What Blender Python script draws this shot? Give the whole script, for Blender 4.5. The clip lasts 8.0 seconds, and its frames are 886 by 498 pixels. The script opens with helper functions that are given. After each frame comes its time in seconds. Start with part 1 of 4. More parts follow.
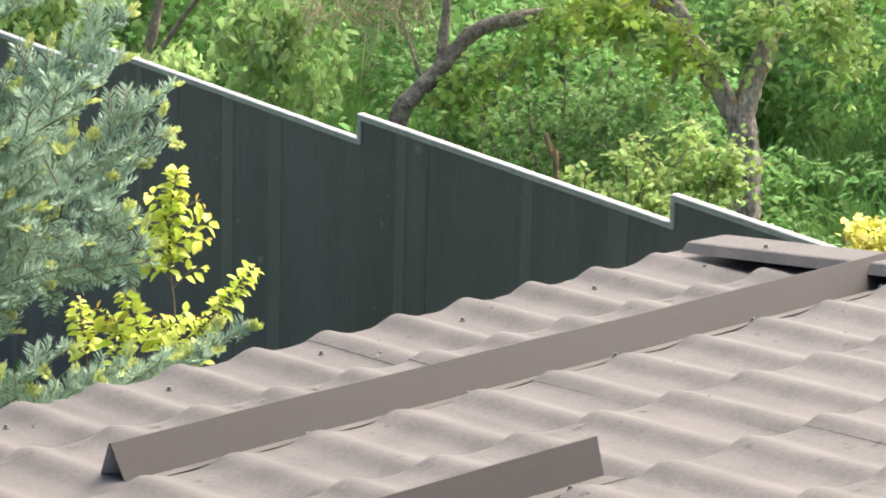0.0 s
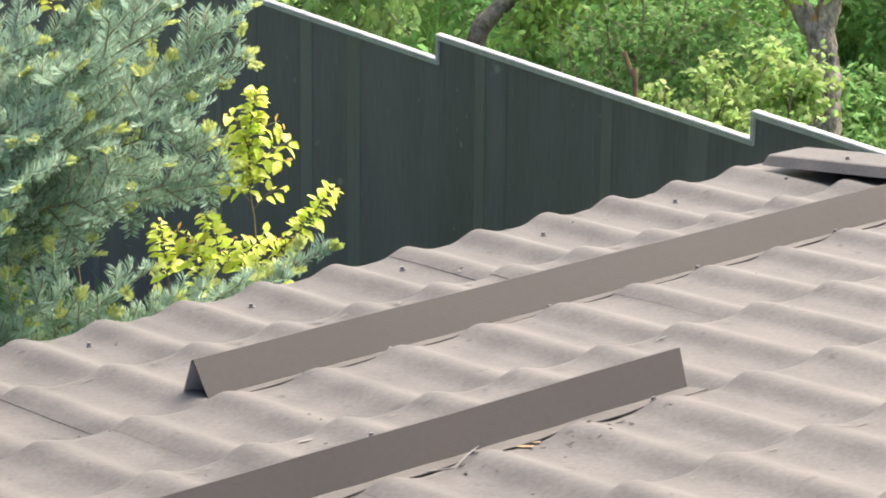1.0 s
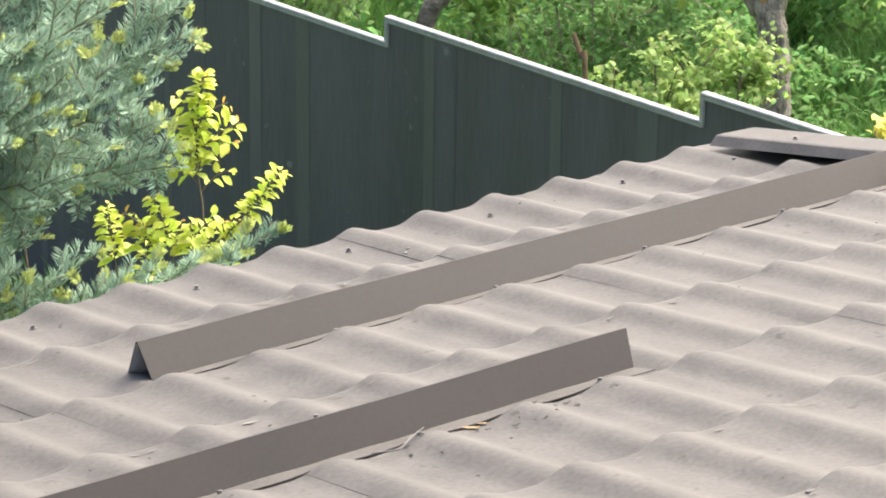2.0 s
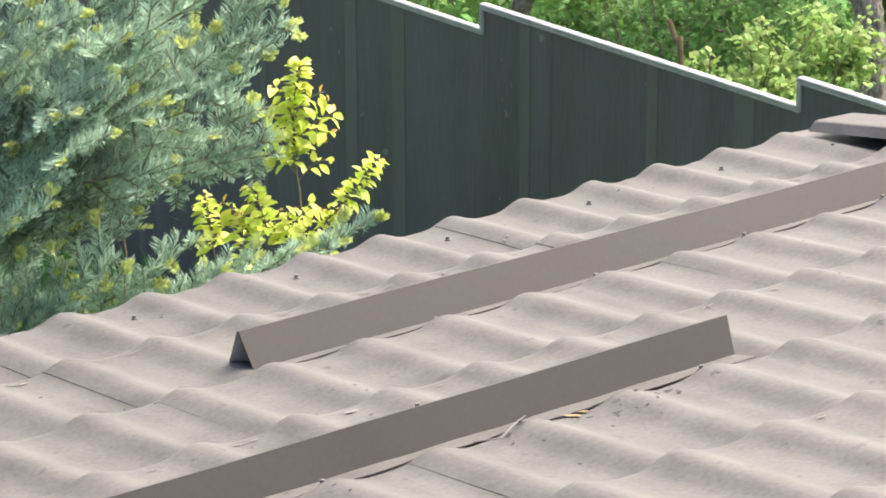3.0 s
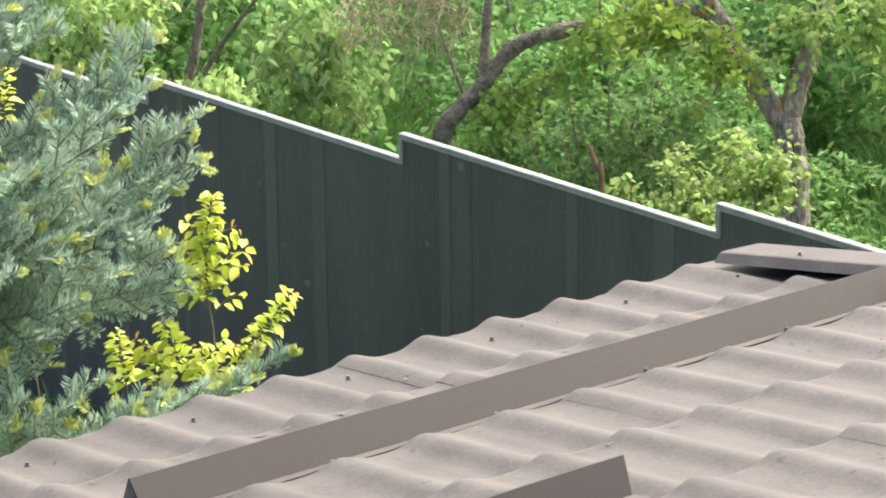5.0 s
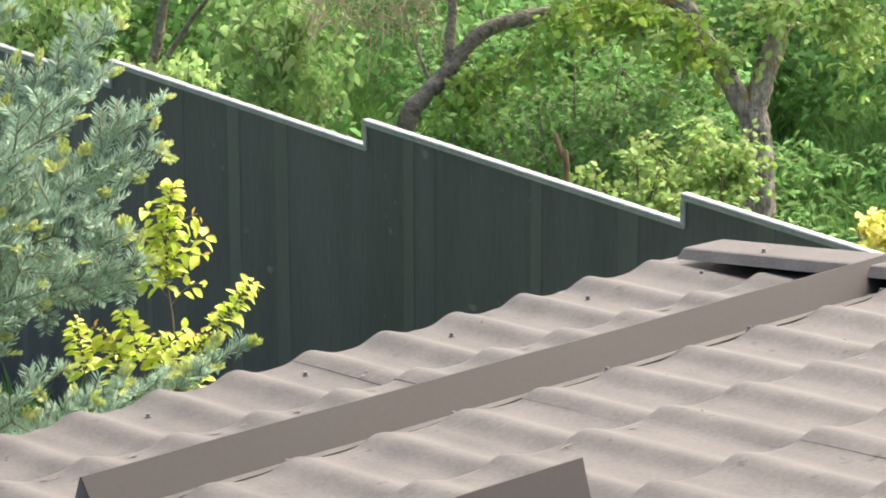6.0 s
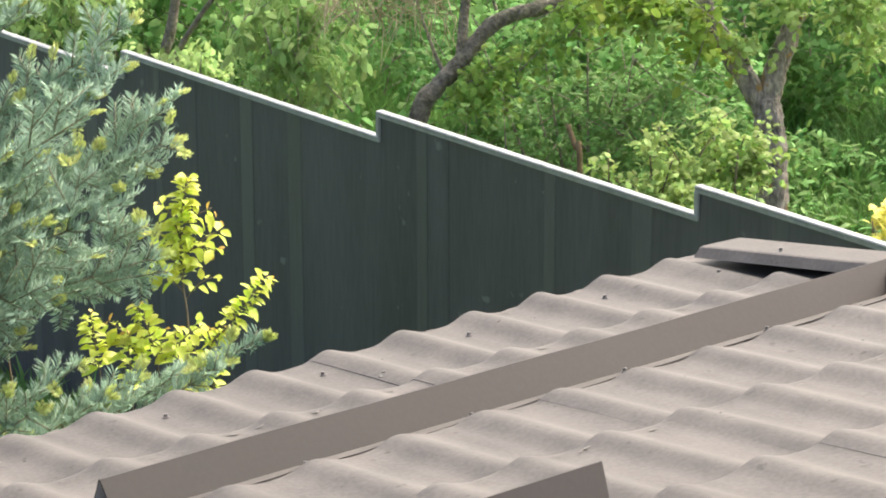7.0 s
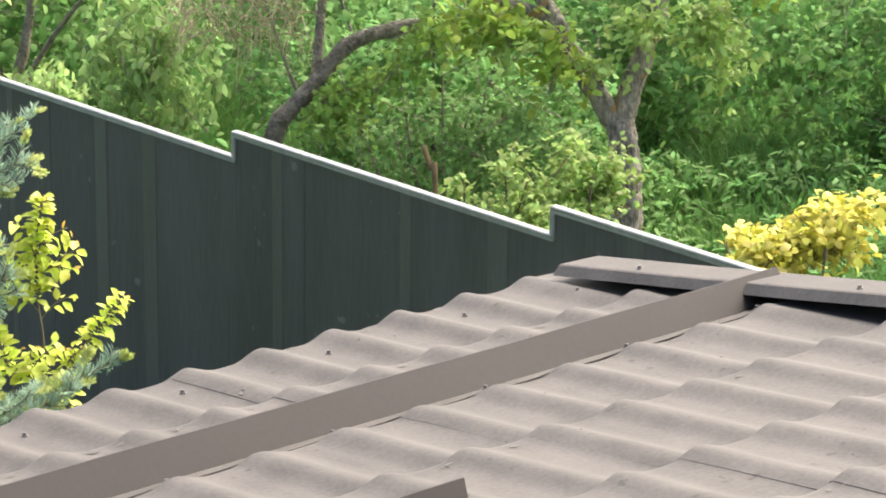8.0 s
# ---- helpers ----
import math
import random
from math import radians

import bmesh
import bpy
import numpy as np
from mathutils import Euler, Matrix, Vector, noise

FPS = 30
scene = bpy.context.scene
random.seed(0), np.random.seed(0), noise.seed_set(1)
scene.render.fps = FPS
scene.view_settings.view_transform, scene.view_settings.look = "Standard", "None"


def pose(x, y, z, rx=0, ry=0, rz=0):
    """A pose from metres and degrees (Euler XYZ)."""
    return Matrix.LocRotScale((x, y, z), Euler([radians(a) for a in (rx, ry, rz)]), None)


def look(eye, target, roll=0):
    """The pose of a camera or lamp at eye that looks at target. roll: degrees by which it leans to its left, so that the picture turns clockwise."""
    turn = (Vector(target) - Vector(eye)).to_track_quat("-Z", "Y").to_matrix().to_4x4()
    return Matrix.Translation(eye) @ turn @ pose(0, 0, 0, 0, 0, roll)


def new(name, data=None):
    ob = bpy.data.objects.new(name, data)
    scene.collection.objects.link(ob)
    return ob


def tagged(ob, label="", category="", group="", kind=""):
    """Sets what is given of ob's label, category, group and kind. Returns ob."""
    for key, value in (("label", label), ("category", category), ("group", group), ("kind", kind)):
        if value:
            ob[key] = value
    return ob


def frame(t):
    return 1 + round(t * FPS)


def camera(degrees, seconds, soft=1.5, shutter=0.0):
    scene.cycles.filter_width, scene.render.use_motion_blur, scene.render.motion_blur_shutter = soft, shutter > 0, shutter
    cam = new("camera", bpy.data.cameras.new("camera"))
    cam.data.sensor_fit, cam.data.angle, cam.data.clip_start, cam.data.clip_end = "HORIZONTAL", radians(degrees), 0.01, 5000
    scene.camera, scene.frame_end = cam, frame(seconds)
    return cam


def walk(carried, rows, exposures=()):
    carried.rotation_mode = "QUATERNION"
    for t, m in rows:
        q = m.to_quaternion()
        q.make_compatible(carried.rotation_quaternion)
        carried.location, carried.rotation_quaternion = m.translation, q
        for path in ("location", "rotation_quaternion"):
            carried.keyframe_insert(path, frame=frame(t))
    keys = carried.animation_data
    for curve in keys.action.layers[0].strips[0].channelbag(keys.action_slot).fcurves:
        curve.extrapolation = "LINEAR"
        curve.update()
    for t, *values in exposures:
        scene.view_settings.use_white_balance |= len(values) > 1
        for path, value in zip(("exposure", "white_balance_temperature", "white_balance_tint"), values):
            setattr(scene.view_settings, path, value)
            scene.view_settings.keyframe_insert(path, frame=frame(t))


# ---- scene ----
cam = camera(16.0, 8.0, soft=1.9)
PATH = [
    (0.0, (-2.4189, -4.4671, 5.5145), (3.6966, 2.8652, 2.5415), 1.544),
    (0.1, (-2.4229, -4.4705, 5.5053), (3.7071, 2.8639, 2.5679), 1.383),
    (0.2, (-2.4244, -4.4720, 5.5060), (3.6638, 2.9024, 2.5814), 1.104),
    (0.3, (-2.4306, -4.4689, 5.5064), (3.6028, 2.9494, 2.5793), 0.798),
    (0.4, (-2.4327, -4.4710, 5.5041), (3.6330, 2.9226, 2.5815), 0.693),
    (0.5, (-2.4300, -4.4709, 5.5175), (3.5868, 2.9517, 2.5674), 0.421),
    (0.6, (-2.4299, -4.4768, 5.5066), (3.5829, 2.9463, 2.5498), 0.489),
    (0.7, (-2.4332, -4.4753, 5.5051), (3.5623, 2.9621, 2.5489), 0.519),
    (0.8, (-2.4335, -4.4753, 5.5067), (3.5014, 2.9960, 2.5139), 0.469),
    (1.0, (-2.4185, -4.4641, 5.4949), (3.4565, 2.9658, 2.2885), 0.489),
    (1.1, (-2.4030, -4.4484, 5.4860), (3.6036, 2.8573, 2.2383), 0.869),
    (1.2, (-2.4000, -4.4530, 5.4800), (3.6093, 2.8658, 2.2671), 0.838),
    (2.3, (-2.3923, -4.4485, 5.4804), (3.5776, 2.8794, 2.2151), 0.536),
    (2.4, (-2.3945, -4.4467, 5.4770), (3.5735, 2.8836, 2.2136), 0.506),
    (2.5, (-2.3920, -4.4457, 5.4823), (3.6045, 2.8601, 2.2162), 0.561),
    (2.6, (-2.3913, -4.4473, 5.4867), (3.6140, 2.8612, 2.2430), 0.527),
    (2.7, (-2.3912, -4.4515, 5.4842), (3.5239, 2.9294, 2.2386), 0.254),
    (2.8, (-2.3951, -4.4503, 5.4847), (3.5016, 2.9506, 2.2515), 0.151),
    (2.9, (-2.3973, -4.4522, 5.4821), (3.4514, 2.9929, 2.2632), -0.025),
    (3.0, (-2.4026, -4.4487, 5.4849), (3.3367, 3.0485, 2.1907), -0.310),
    (3.1, (-2.3969, -4.4477, 5.4807), (3.2872, 3.0963, 2.1974), -0.578),
    (3.2, (-2.3908, -4.4472, 5.4761), (3.3015, 3.0735, 2.1539), -0.662),
    (3.3, (-2.3857, -4.4429, 5.4775), (3.3231, 3.0430, 2.1055), -0.718),
    (3.4, (-2.3814, -4.4394, 5.4758), (3.3285, 3.0187, 2.0444), -0.808),
    (3.5, (-2.3790, -4.4326, 5.4771), (3.3627, 2.9994, 2.0423), -0.850),
    (3.6, (-2.3745, -4.4381, 5.4787), (3.2499, 3.0680, 2.0110), -0.959),
    (3.7, (-2.3680, -4.4328, 5.4760), (3.3555, 2.9987, 2.0099), -0.703),
    (3.8, (-2.3540, -4.4344, 5.4744), (3.3915, 3.0029, 2.0573), -0.675),
    (3.9, (-2.3487, -4.4264, 5.4753), (3.3350, 3.0703, 2.0849), -0.859),
    (4.0, (-2.3406, -4.4220, 5.4741), (3.4090, 3.0555, 2.1532), -0.732),
    (4.1, (-2.3368, -4.4240, 5.4709), (3.4601, 3.0868, 2.3114), -0.708),
    (4.2, (-2.3338, -4.4237, 5.4712), (3.4622, 3.1152, 2.3774), -0.754),
    (4.3, (-2.3255, -4.4270, 5.4747), (3.5128, 3.1081, 2.4522), -0.693),
    (4.4, (-2.3202, -4.4289, 5.4750), (3.5426, 3.1163, 2.5260), -0.680),
    (4.5, (-2.3167, -4.4266, 5.4806), (3.5148, 3.1568, 2.5678), -0.777),
    (4.6, (-2.3125, -4.4285, 5.4743), (3.5443, 3.1507, 2.6015), -0.846),
    (4.7, (-2.3021, -4.4313, 5.4792), (3.6082, 3.1016, 2.5943), -0.829),
    (5.8, (-2.2793, -4.4135, 5.4905), (3.7437, 3.0003, 2.5306), -0.620),
    (6.0, (-2.2311, -4.3762, 5.4891), (3.8107, 3.0144, 2.5099), -0.161),
    (6.5, (-2.2408, -4.3594, 5.5005), (3.7595, 3.0600, 2.5090), -0.252),
    (7.0, (-2.2337, -4.3568, 5.5152), (3.7745, 3.0428, 2.4906), -0.218),
    (7.5, (-2.2366, -4.3524, 5.5175), (3.8735, 2.9625, 2.4911), 0.021),
    (8.0, (-2.2477, -4.3490, 5.5058), (4.1315, 2.7629, 2.5517), 0.617),
]
walk(cam, [(t, look(eye, target, roll)) for t, eye, target, roll in PATH], exposures=[(0.0, 1.71, 6840.0, 12.0), (1.0, 1.73, 6840.0, 11.0), (2.5, 1.81, 6740.0, 9.0), (3.5, 1.86, 6720.0, 9.5), (4.0, 1.90, 6560.0, 9.0), (4.5, 1.77, 6720.0, 11.0), (6.0, 1.65, 6900.0, 10.5), (8.0, 1.62, 6920.0, 10.5)])

# ---- world and light: a bright overcast day, the brighter sky beyond the fence ----
world = bpy.data.worlds.new("sky")
scene.world = world
world.use_nodes = True
wn = world.node_tree.nodes
sky = wn.new("ShaderNodeTexSky")
sky.sky_type, sky.sun_disc = "NISHITA", False
sky.sun_elevation, sky.sun_rotation = radians(50), radians(84)
sky.air_density, sky.dust_density, sky.ozone_density = 1.0, 6.0, 0.6
wn["Background"].inputs["Strength"].default_value = 0.15
world.node_tree.links.new(sky.outputs["Color"], wn["Background"].inputs["Color"])
sun = new("sun", bpy.data.lights.new("sun", "SUN"))
sun.data.energy, sun.data.angle, sun.data.color = 2.5, radians(55), (1.0, 0.965, 0.91)
sun.matrix_world = look((30 * math.cos(radians(50)) * math.sin(radians(84)), 30 * math.cos(radians(50)) * math.cos(radians(84)), 30 * math.sin(radians(50))), (0, 0, 0))


# ---- materials ----
def material(name, low, high, rough=0.6, scale=6.0, fine=60.0, bump=0.15, metal=0.0, random_tint=0.0, island=0.0,
             translucent=0.0, spec=0.5, stretch=(1, 1, 1), speck=None, depth=0.01):
    """A procedural surface: two scales of noise between two colours, fine relief, and chance tints per object or per leaf."""
    m = bpy.data.materials.new(name)
    m.use_nodes = True
    nt = m.node_tree
    n, ln = nt.nodes, nt.links
    bsdf = n["Principled BSDF"]
    bsdf.inputs["Metallic"].default_value = metal
    bsdf.inputs["Specular IOR Level"].default_value = spec
    tc = n.new("ShaderNodeTexCoord")
    mp = n.new("ShaderNodeMapping")
    mp.inputs["Scale"].default_value = stretch
    ln.new(tc.outputs["Object"], mp.inputs["Vector"])
    big, small = n.new("ShaderNodeTexNoise"), n.new("ShaderNodeTexNoise")
    for tex, sc, det in ((big, scale, 5.0), (small, fine, 4.0)):
        tex.inputs["Scale"].default_value, tex.inputs["Detail"].default_value = sc, det
        ln.new(mp.outputs["Vector"], tex.inputs["Vector"])
    mixf = n.new("ShaderNodeMath")
    mixf.operation = "MULTIPLY_ADD"
    mixf.inputs[1].default_value = 0.4
    ln.new(small.outputs["Fac"], mixf.inputs[0])
    sub = n.new("ShaderNodeMath")
    sub.operation = "MULTIPLY_ADD"
    sub.inputs[1].default_value, sub.inputs[2].default_value = 0.6, 0.0
    ln.new(big.outputs["Fac"], sub.inputs[0])
    ln.new(sub.outputs[0], mixf.inputs[2])
    ramp = n.new("ShaderNodeValToRGB")
    ramp.color_ramp.elements[0].position, ramp.color_ramp.elements[1].position = 0.34, 0.66
    ramp.color_ramp.elements[0].color, ramp.color_ramp.elements[1].color = (*low, 1), (*high, 1)
    ln.new(mixf.outputs[0], ramp.inputs["Fac"])
    col = ramp.outputs["Color"]
    if speck:
        spots = n.new("ShaderNodeTexNoise")
        spots.inputs["Scale"].default_value, spots.inputs["Detail"].default_value = speck[0], 3.0
        ln.new(tc.outputs["Object"], spots.inputs["Vector"])
        pick = n.new("ShaderNodeValToRGB")
        pick.color_ramp.elements[0].position, pick.color_ramp.elements[1].position = speck[1], speck[1] + 0.05
        ln.new(spots.outputs["Fac"], pick.inputs["Fac"])
        mx = n.new("ShaderNodeMix")
        mx.data_type = "RGBA"
        ln.new(pick.outputs["Color"], mx.inputs[0])
        ln.new(col, mx.inputs[6])
        mx.inputs[7].default_value = (*speck[2], 1)
        col = mx.outputs[2]
    if random_tint or island:
        chance = n.new("ShaderNodeObjectInfo").outputs["Random"] if random_tint else n.new("ShaderNodeNewGeometry").outputs["Random Per Island"]
        span = random_tint or island
        rng = n.new("ShaderNodeMapRange")
        rng.inputs["To Min"].default_value, rng.inputs["To Max"].default_value = 1 - span, 1 + span
        ln.new(chance, rng.inputs["Value"])
        hsv = n.new("ShaderNodeHueSaturation")
        ln.new(rng.outputs["Result"], hsv.inputs["Value"])
        hue = n.new("ShaderNodeMapRange")
        hue.inputs["To Min"].default_value, hue.inputs["To Max"].default_value = 0.5 - span * 0.06, 0.5 + span * 0.06
        ln.new(chance, hue.inputs["Value"])
        ln.new(hue.outputs["Result"], hsv.inputs["Hue"])
        ln.new(col, hsv.inputs["Color"])
        col = hsv.outputs["Color"]
    ln.new(col, bsdf.inputs["Base Color"])
    rr = n.new("ShaderNodeMapRange")
    rr.inputs["To Min"].default_value, rr.inputs["To Max"].default_value = max(rough - 0.12, 0.05), min(rough + 0.12, 1)
    ln.new(big.outputs["Fac"], rr.inputs["Value"])
    ln.new(rr.outputs["Result"], bsdf.inputs["Roughness"])
    if bump:
        b = n.new("ShaderNodeBump")
        b.inputs["Strength"].default_value, b.inputs["Distance"].default_value = bump, depth
        ln.new(mixf.outputs[0], b.inputs["Height"])
        ln.new(b.outputs["Normal"], bsdf.inputs["Normal"])
    if translucent:
        tr, add = n.new("ShaderNodeBsdfTranslucent"), n.new("ShaderNodeMixShader")
        ln.new(col, tr.inputs["Color"])
        add.inputs[0].default_value = translucent
        ln.new(bsdf.outputs[0], add.inputs[1])
        ln.new(tr.outputs[0], add.inputs[2])
        ln.new(add.outputs[0], n["Material Output"].inputs["Surface"])
    return m


ROOF = material("roof_paint", (0.050, 0.0462, 0.0430), (0.095, 0.0877, 0.0822), 0.68, 9.0, 110.0, 0.12, spec=0.3, stretch=(1, 1, 1), speck=(30.0, 0.67, (0.045, 0.0415, 0.038)))
GUARD = material("guard_paint", (0.0172, 0.0139, 0.0123), (0.0246, 0.0199, 0.0178), 0.55, 5.0, 90.0, 0.05, spec=0.3)
# primer inside the guards, its colour lightened to stand in for light there
LIGHTENED_PRIMER = material("lightened_grey_primer", (0.46, 0.455, 0.44), (0.56, 0.55, 0.535), 0.6, 6.0, 90.0, 0.05)
STEEL = material("screw_steel", (0.10, 0.092, 0.086), (0.17, 0.158, 0.148), 0.5, 40.0, 200.0, 0.1, metal=0.3)
FENCE = material("fence_sheet", (0.054, 0.056, 0.0585), (0.085, 0.0875, 0.0915), 0.55, 5.0, 60.0, 0.05, spec=0.3, random_tint=0.07, stretch=(1, 1, 0.10), speck=(9.0, 0.69, (0.13, 0.138, 0.142)))
RIB = material("fence_rib", (0.057, 0.0605, 0.064), (0.088, 0.0925, 0.097), 0.5, 3.0, 50.0, 0.05, random_tint=0.06, stretch=(1, 1, 0.12))
TRIM = material("fence_trim", (0.18, 0.192, 0.192), (0.30, 0.312, 0.312), 0.55, 22.0, 120.0, 0.04)
PLASTER = material("plaster", (0.42, 0.40, 0.37), (0.52, 0.50, 0.47), 0.9, 3.0, 90.0, 0.3)
SOIL = material("grass_soil", (0.035, 0.06, 0.015), (0.07, 0.12, 0.03), 0.95, 1.5, 25.0, 0.8)
GRASS = material("grass_blade", (0.11, 0.24, 0.06), (0.19, 0.35, 0.10), 0.6, 1.2, 30.0, 0.0, island=0.35, translucent=0.35, spec=0.2)
BARK = material("bark", (0.05, 0.04, 0.033), (0.46, 0.39, 0.32), 0.95, 19.0, 60.0, 1.0, stretch=(1, 1, 0.45), depth=0.05, speck=(11.0, 0.605, (0.32, 0.185, 0.065)))
BARK_DARK = material("dark_bark", (0.10, 0.085, 0.07), (0.34, 0.29, 0.24), 0.95, 24.0, 80.0, 1.0, stretch=(0.7, 0.7, 0.7), depth=0.05)
DRY = material("dry_twigs", (0.24, 0.195, 0.115), (0.42, 0.35, 0.22), 0.9, 9.0, 45.0, 0.0)
STAKE = material("weathered_stake", (0.13, 0.085, 0.04), (0.25, 0.17, 0.085), 0.9, 14.0, 60.0, 0.3)
LEAF_APPLE = material("apple_leaf", (0.21, 0.32, 0.05), (0.35, 0.47, 0.095), 0.7, 2.0, 30.0, 0.0, island=0.28, translucent=0.45, spec=0.12)
LEAF_BROAD = material("broad_leaf", (0.26, 0.40, 0.13), (0.41, 0.56, 0.22), 0.7, 2.0, 30.0, 0.0, island=0.25, translucent=0.45, spec=0.12)
LEAF_DARK = material("dark_leaf", (0.095, 0.21, 0.055), (0.17, 0.32, 0.095), 0.7, 2.0, 30.0, 0.0, island=0.28, translucent=0.35, spec=0.12)
LEAF_SMALL = material("small_leaf", (0.10, 0.205, 0.062), (0.185, 0.32, 0.11), 0.7, 2.0, 30.0, 0.0, island=0.3, translucent=0.42, spec=0.15)
LEAF_MID = material("mid_leaf", (0.19, 0.32, 0.07), (0.31, 0.45, 0.12), 0.7, 2.0, 30.0, 0.0, island=0.28, translucent=0.45, spec=0.12)
LEAF_LIME = material("lime_leaf", (0.25, 0.38, 0.09), (0.41, 0.54, 0.18), 0.5, 2.0, 30.0, 0.0, island=0.3, translucent=0.45, spec=0.3)
LEAF_GOLD = material("golden_leaf", (0.53, 0.62, 0.075), (0.70, 0.77, 0.17), 0.5, 25.0, 90.0, 0.0, random_tint=0.25, translucent=0.35, spec=0.3)
LEAF_YELLOW = material("yellow_leaf", (0.52, 0.49, 0.07), (0.66, 0.62, 0.16), 0.5, 5.0, 30.0, 0.0, island=0.25, translucent=0.35, spec=0.3)
LEAF_ORANGE = material("orange_leaf_tip", (0.58, 0.36, 0.07), (0.68, 0.50, 0.14), 0.5, 25.0, 90.0, 0.0, random_tint=0.2, translucent=0.35, spec=0.3)
STEM = material("young_stem", (0.09, 0.07, 0.045), (0.17, 0.13, 0.08), 0.8, 20.0, 80.0, 0.2)
NEEDLE = material("fir_needle", (0.25, 0.37, 0.265), (0.415, 0.55, 0.425), 0.6, 3.0, 20.0, 0.0, island=0.22, translucent=0.42, spec=0.2)
NEEDLE_NEW = material("new_fir_needle", (0.50, 0.56, 0.18), (0.66, 0.70, 0.30), 0.55, 3.0, 20.0, 0.0, island=0.25, translucent=0.2, spec=0.3)
FIR_TWIG = material("fir_twig", (0.15, 0.15, 0.10), (0.25, 0.23, 0.15), 0.85, 20.0, 60.0, 0.2)


# ---- builders ----
def link(name, verts, faces, mats, parent=None, label="", smooth=False, kind=""):
    me = bpy.data.meshes.new(name)
    me.from_pydata([tuple(v) for v in verts], [], [tuple(f) for f in faces])
    for m in (mats if isinstance(mats, (list, tuple)) else [mats]):
        me.materials.append(m)
    if smooth:
        me.polygons.foreach_set("use_smooth", [True] * len(me.polygons))
    me.update()
    ob = new(name, me)
    ob.parent = parent
    if label or kind:
        tagged(ob, label=label, kind=kind)
    return ob


def part(name, bm, mat, parent=None, label="", smooth=False):
    me = bpy.data.meshes.new(name)
    bm.normal_update()
    bm.to_mesh(me)
    bm.free()
    me.materials.append(mat)
    if smooth:
        me.polygons.foreach_set("use_smooth", [True] * len(me.polygons))
    ob = new(name, me)
    ob.parent = parent
    if label:
        ob["label"] = label
    return ob


def thing(name, label, category, group="", kind="", at=(0, 0, 0)):
    ob = new(name)
    ob.location = at
    ob.empty_display_size = 0.05
    return tagged(ob, label, category, group, kind)


def box(bm, lo, hi, bevel=0.0):
    r = bmesh.ops.create_cube(bm, size=1.0)
    for v in r["verts"]:
        v.co = Vector([lo[k] + (v.co[k] + 0.5) * (hi[k] - lo[k]) for k in range(3)])
    if bevel:
        bmesh.ops.bevel(bm, geom=list({e for v in r["verts"] for e in v.link_edges}), offset=bevel, segments=1, affect="EDGES")


def tube(points, radii, sides=8, wobble=0.0, rng=None):
    """Vertices and faces of a tapered limb through points."""
    pts = [Vector(p) for p in points]
    verts, faces = [], []
    for k, p in enumerate(pts):
        d = (pts[min(k + 1, len(pts) - 1)] - pts[max(k - 1, 0)]).normalized()
        a = d.orthogonal().normalized() if k == 0 else (a - d * a.dot(d)).normalized()
        b = d.cross(a)
        for i in range(sides):
            ang = 2 * math.pi * i / sides
            q = p + (a * math.cos(ang) + b * math.sin(ang)) * radii[k]
            r = 1 + (wobble * (noise.noise(q * 9) + 0.7 * noise.noise(q * 31)) if wobble else 0)
            verts.append(p + (a * math.cos(ang) + b * math.sin(ang)) * radii[k] * r)
    for k in range(len(pts) - 1):
        for i in range(sides):
            j = (i + 1) % sides
            faces.append((k * sides + i, k * sides + j, (k + 1) * sides + j, (k + 1) * sides + i))
    faces.append(tuple(range(sides))[::-1])
    faces.append(tuple(range((len(pts) - 1) * sides, len(pts) * sides)))
    return verts, faces


def smooth_path(points, steps=5):
    """A Catmull-Rom line through points."""
    p = [Vector(points[0])] + [Vector(q) for q in points] + [Vector(points[-1])]
    out = []
    for k in range(1, len(p) - 2):
        for s in range(steps):
            t = s / steps
            a, b, c, d = p[k - 1], p[k], p[k + 1], p[k + 2]
            out.append(0.5 * ((2 * b) + (c - a) * t + (2 * a - 5 * b + 4 * c - d) * t * t + (3 * b - a - 3 * c + d) * t ** 3))
    out.append(p[-2])
    return out


class Limbs:
    """Collects tapered limbs into one mesh."""

    def __init__(self, seed):
        self.v, self.f, self.rng = [], [], random.Random(seed)

    def add(self, points, r0, r1, sides=8, wobble=0.08, steps=5):
        line = smooth_path(points, steps)
        n = len(line) - 1
        rad = [r0 + (r1 - r0) * k / n for k in range(n + 1)]
        v, f = tube(line, rad, sides, wobble, self.rng)
        o = len(self.v)
        self.v += v
        self.f += [tuple(i + o for i in q) for q in f]
        return line


def leaf_arrays(base, along, normal, length, width, fold=0.25, droop=0.2):
    """Many leaves at once: six vertices and four triangles each."""
    along = along / np.linalg.norm(along, axis=1, keepdims=True)
    side = np.cross(along, normal)
    side /= np.linalg.norm(side, axis=1, keepdims=True) + 1e-9
    up = np.cross(side, along)
    L, Wd = length[:, None], width[:, None]
    a1, a2 = base + along * L * 0.28, base + along * L * 0.72 - up * L * droop * 0.5
    tip = base + along * L - up * L * droop
    lift1, lift2 = up * Wd * fold, up * Wd * fold * 0.7
    v = np.stack([base, a1 + side * Wd * 0.44 + lift1, a2 + side * Wd * 0.42 + lift2, tip, a2 - side * Wd * 0.42 + lift2, a1 - side * Wd * 0.44 + lift1], 1).reshape(-1, 3)
    n = len(base)
    i = np.arange(n)[:, None, None] * 6
    f = (np.array([[0, 1, 5], [1, 2, 4], [1, 4, 5], [2, 3, 4]])[None] + i).reshape(-1, 3)
    return v, f


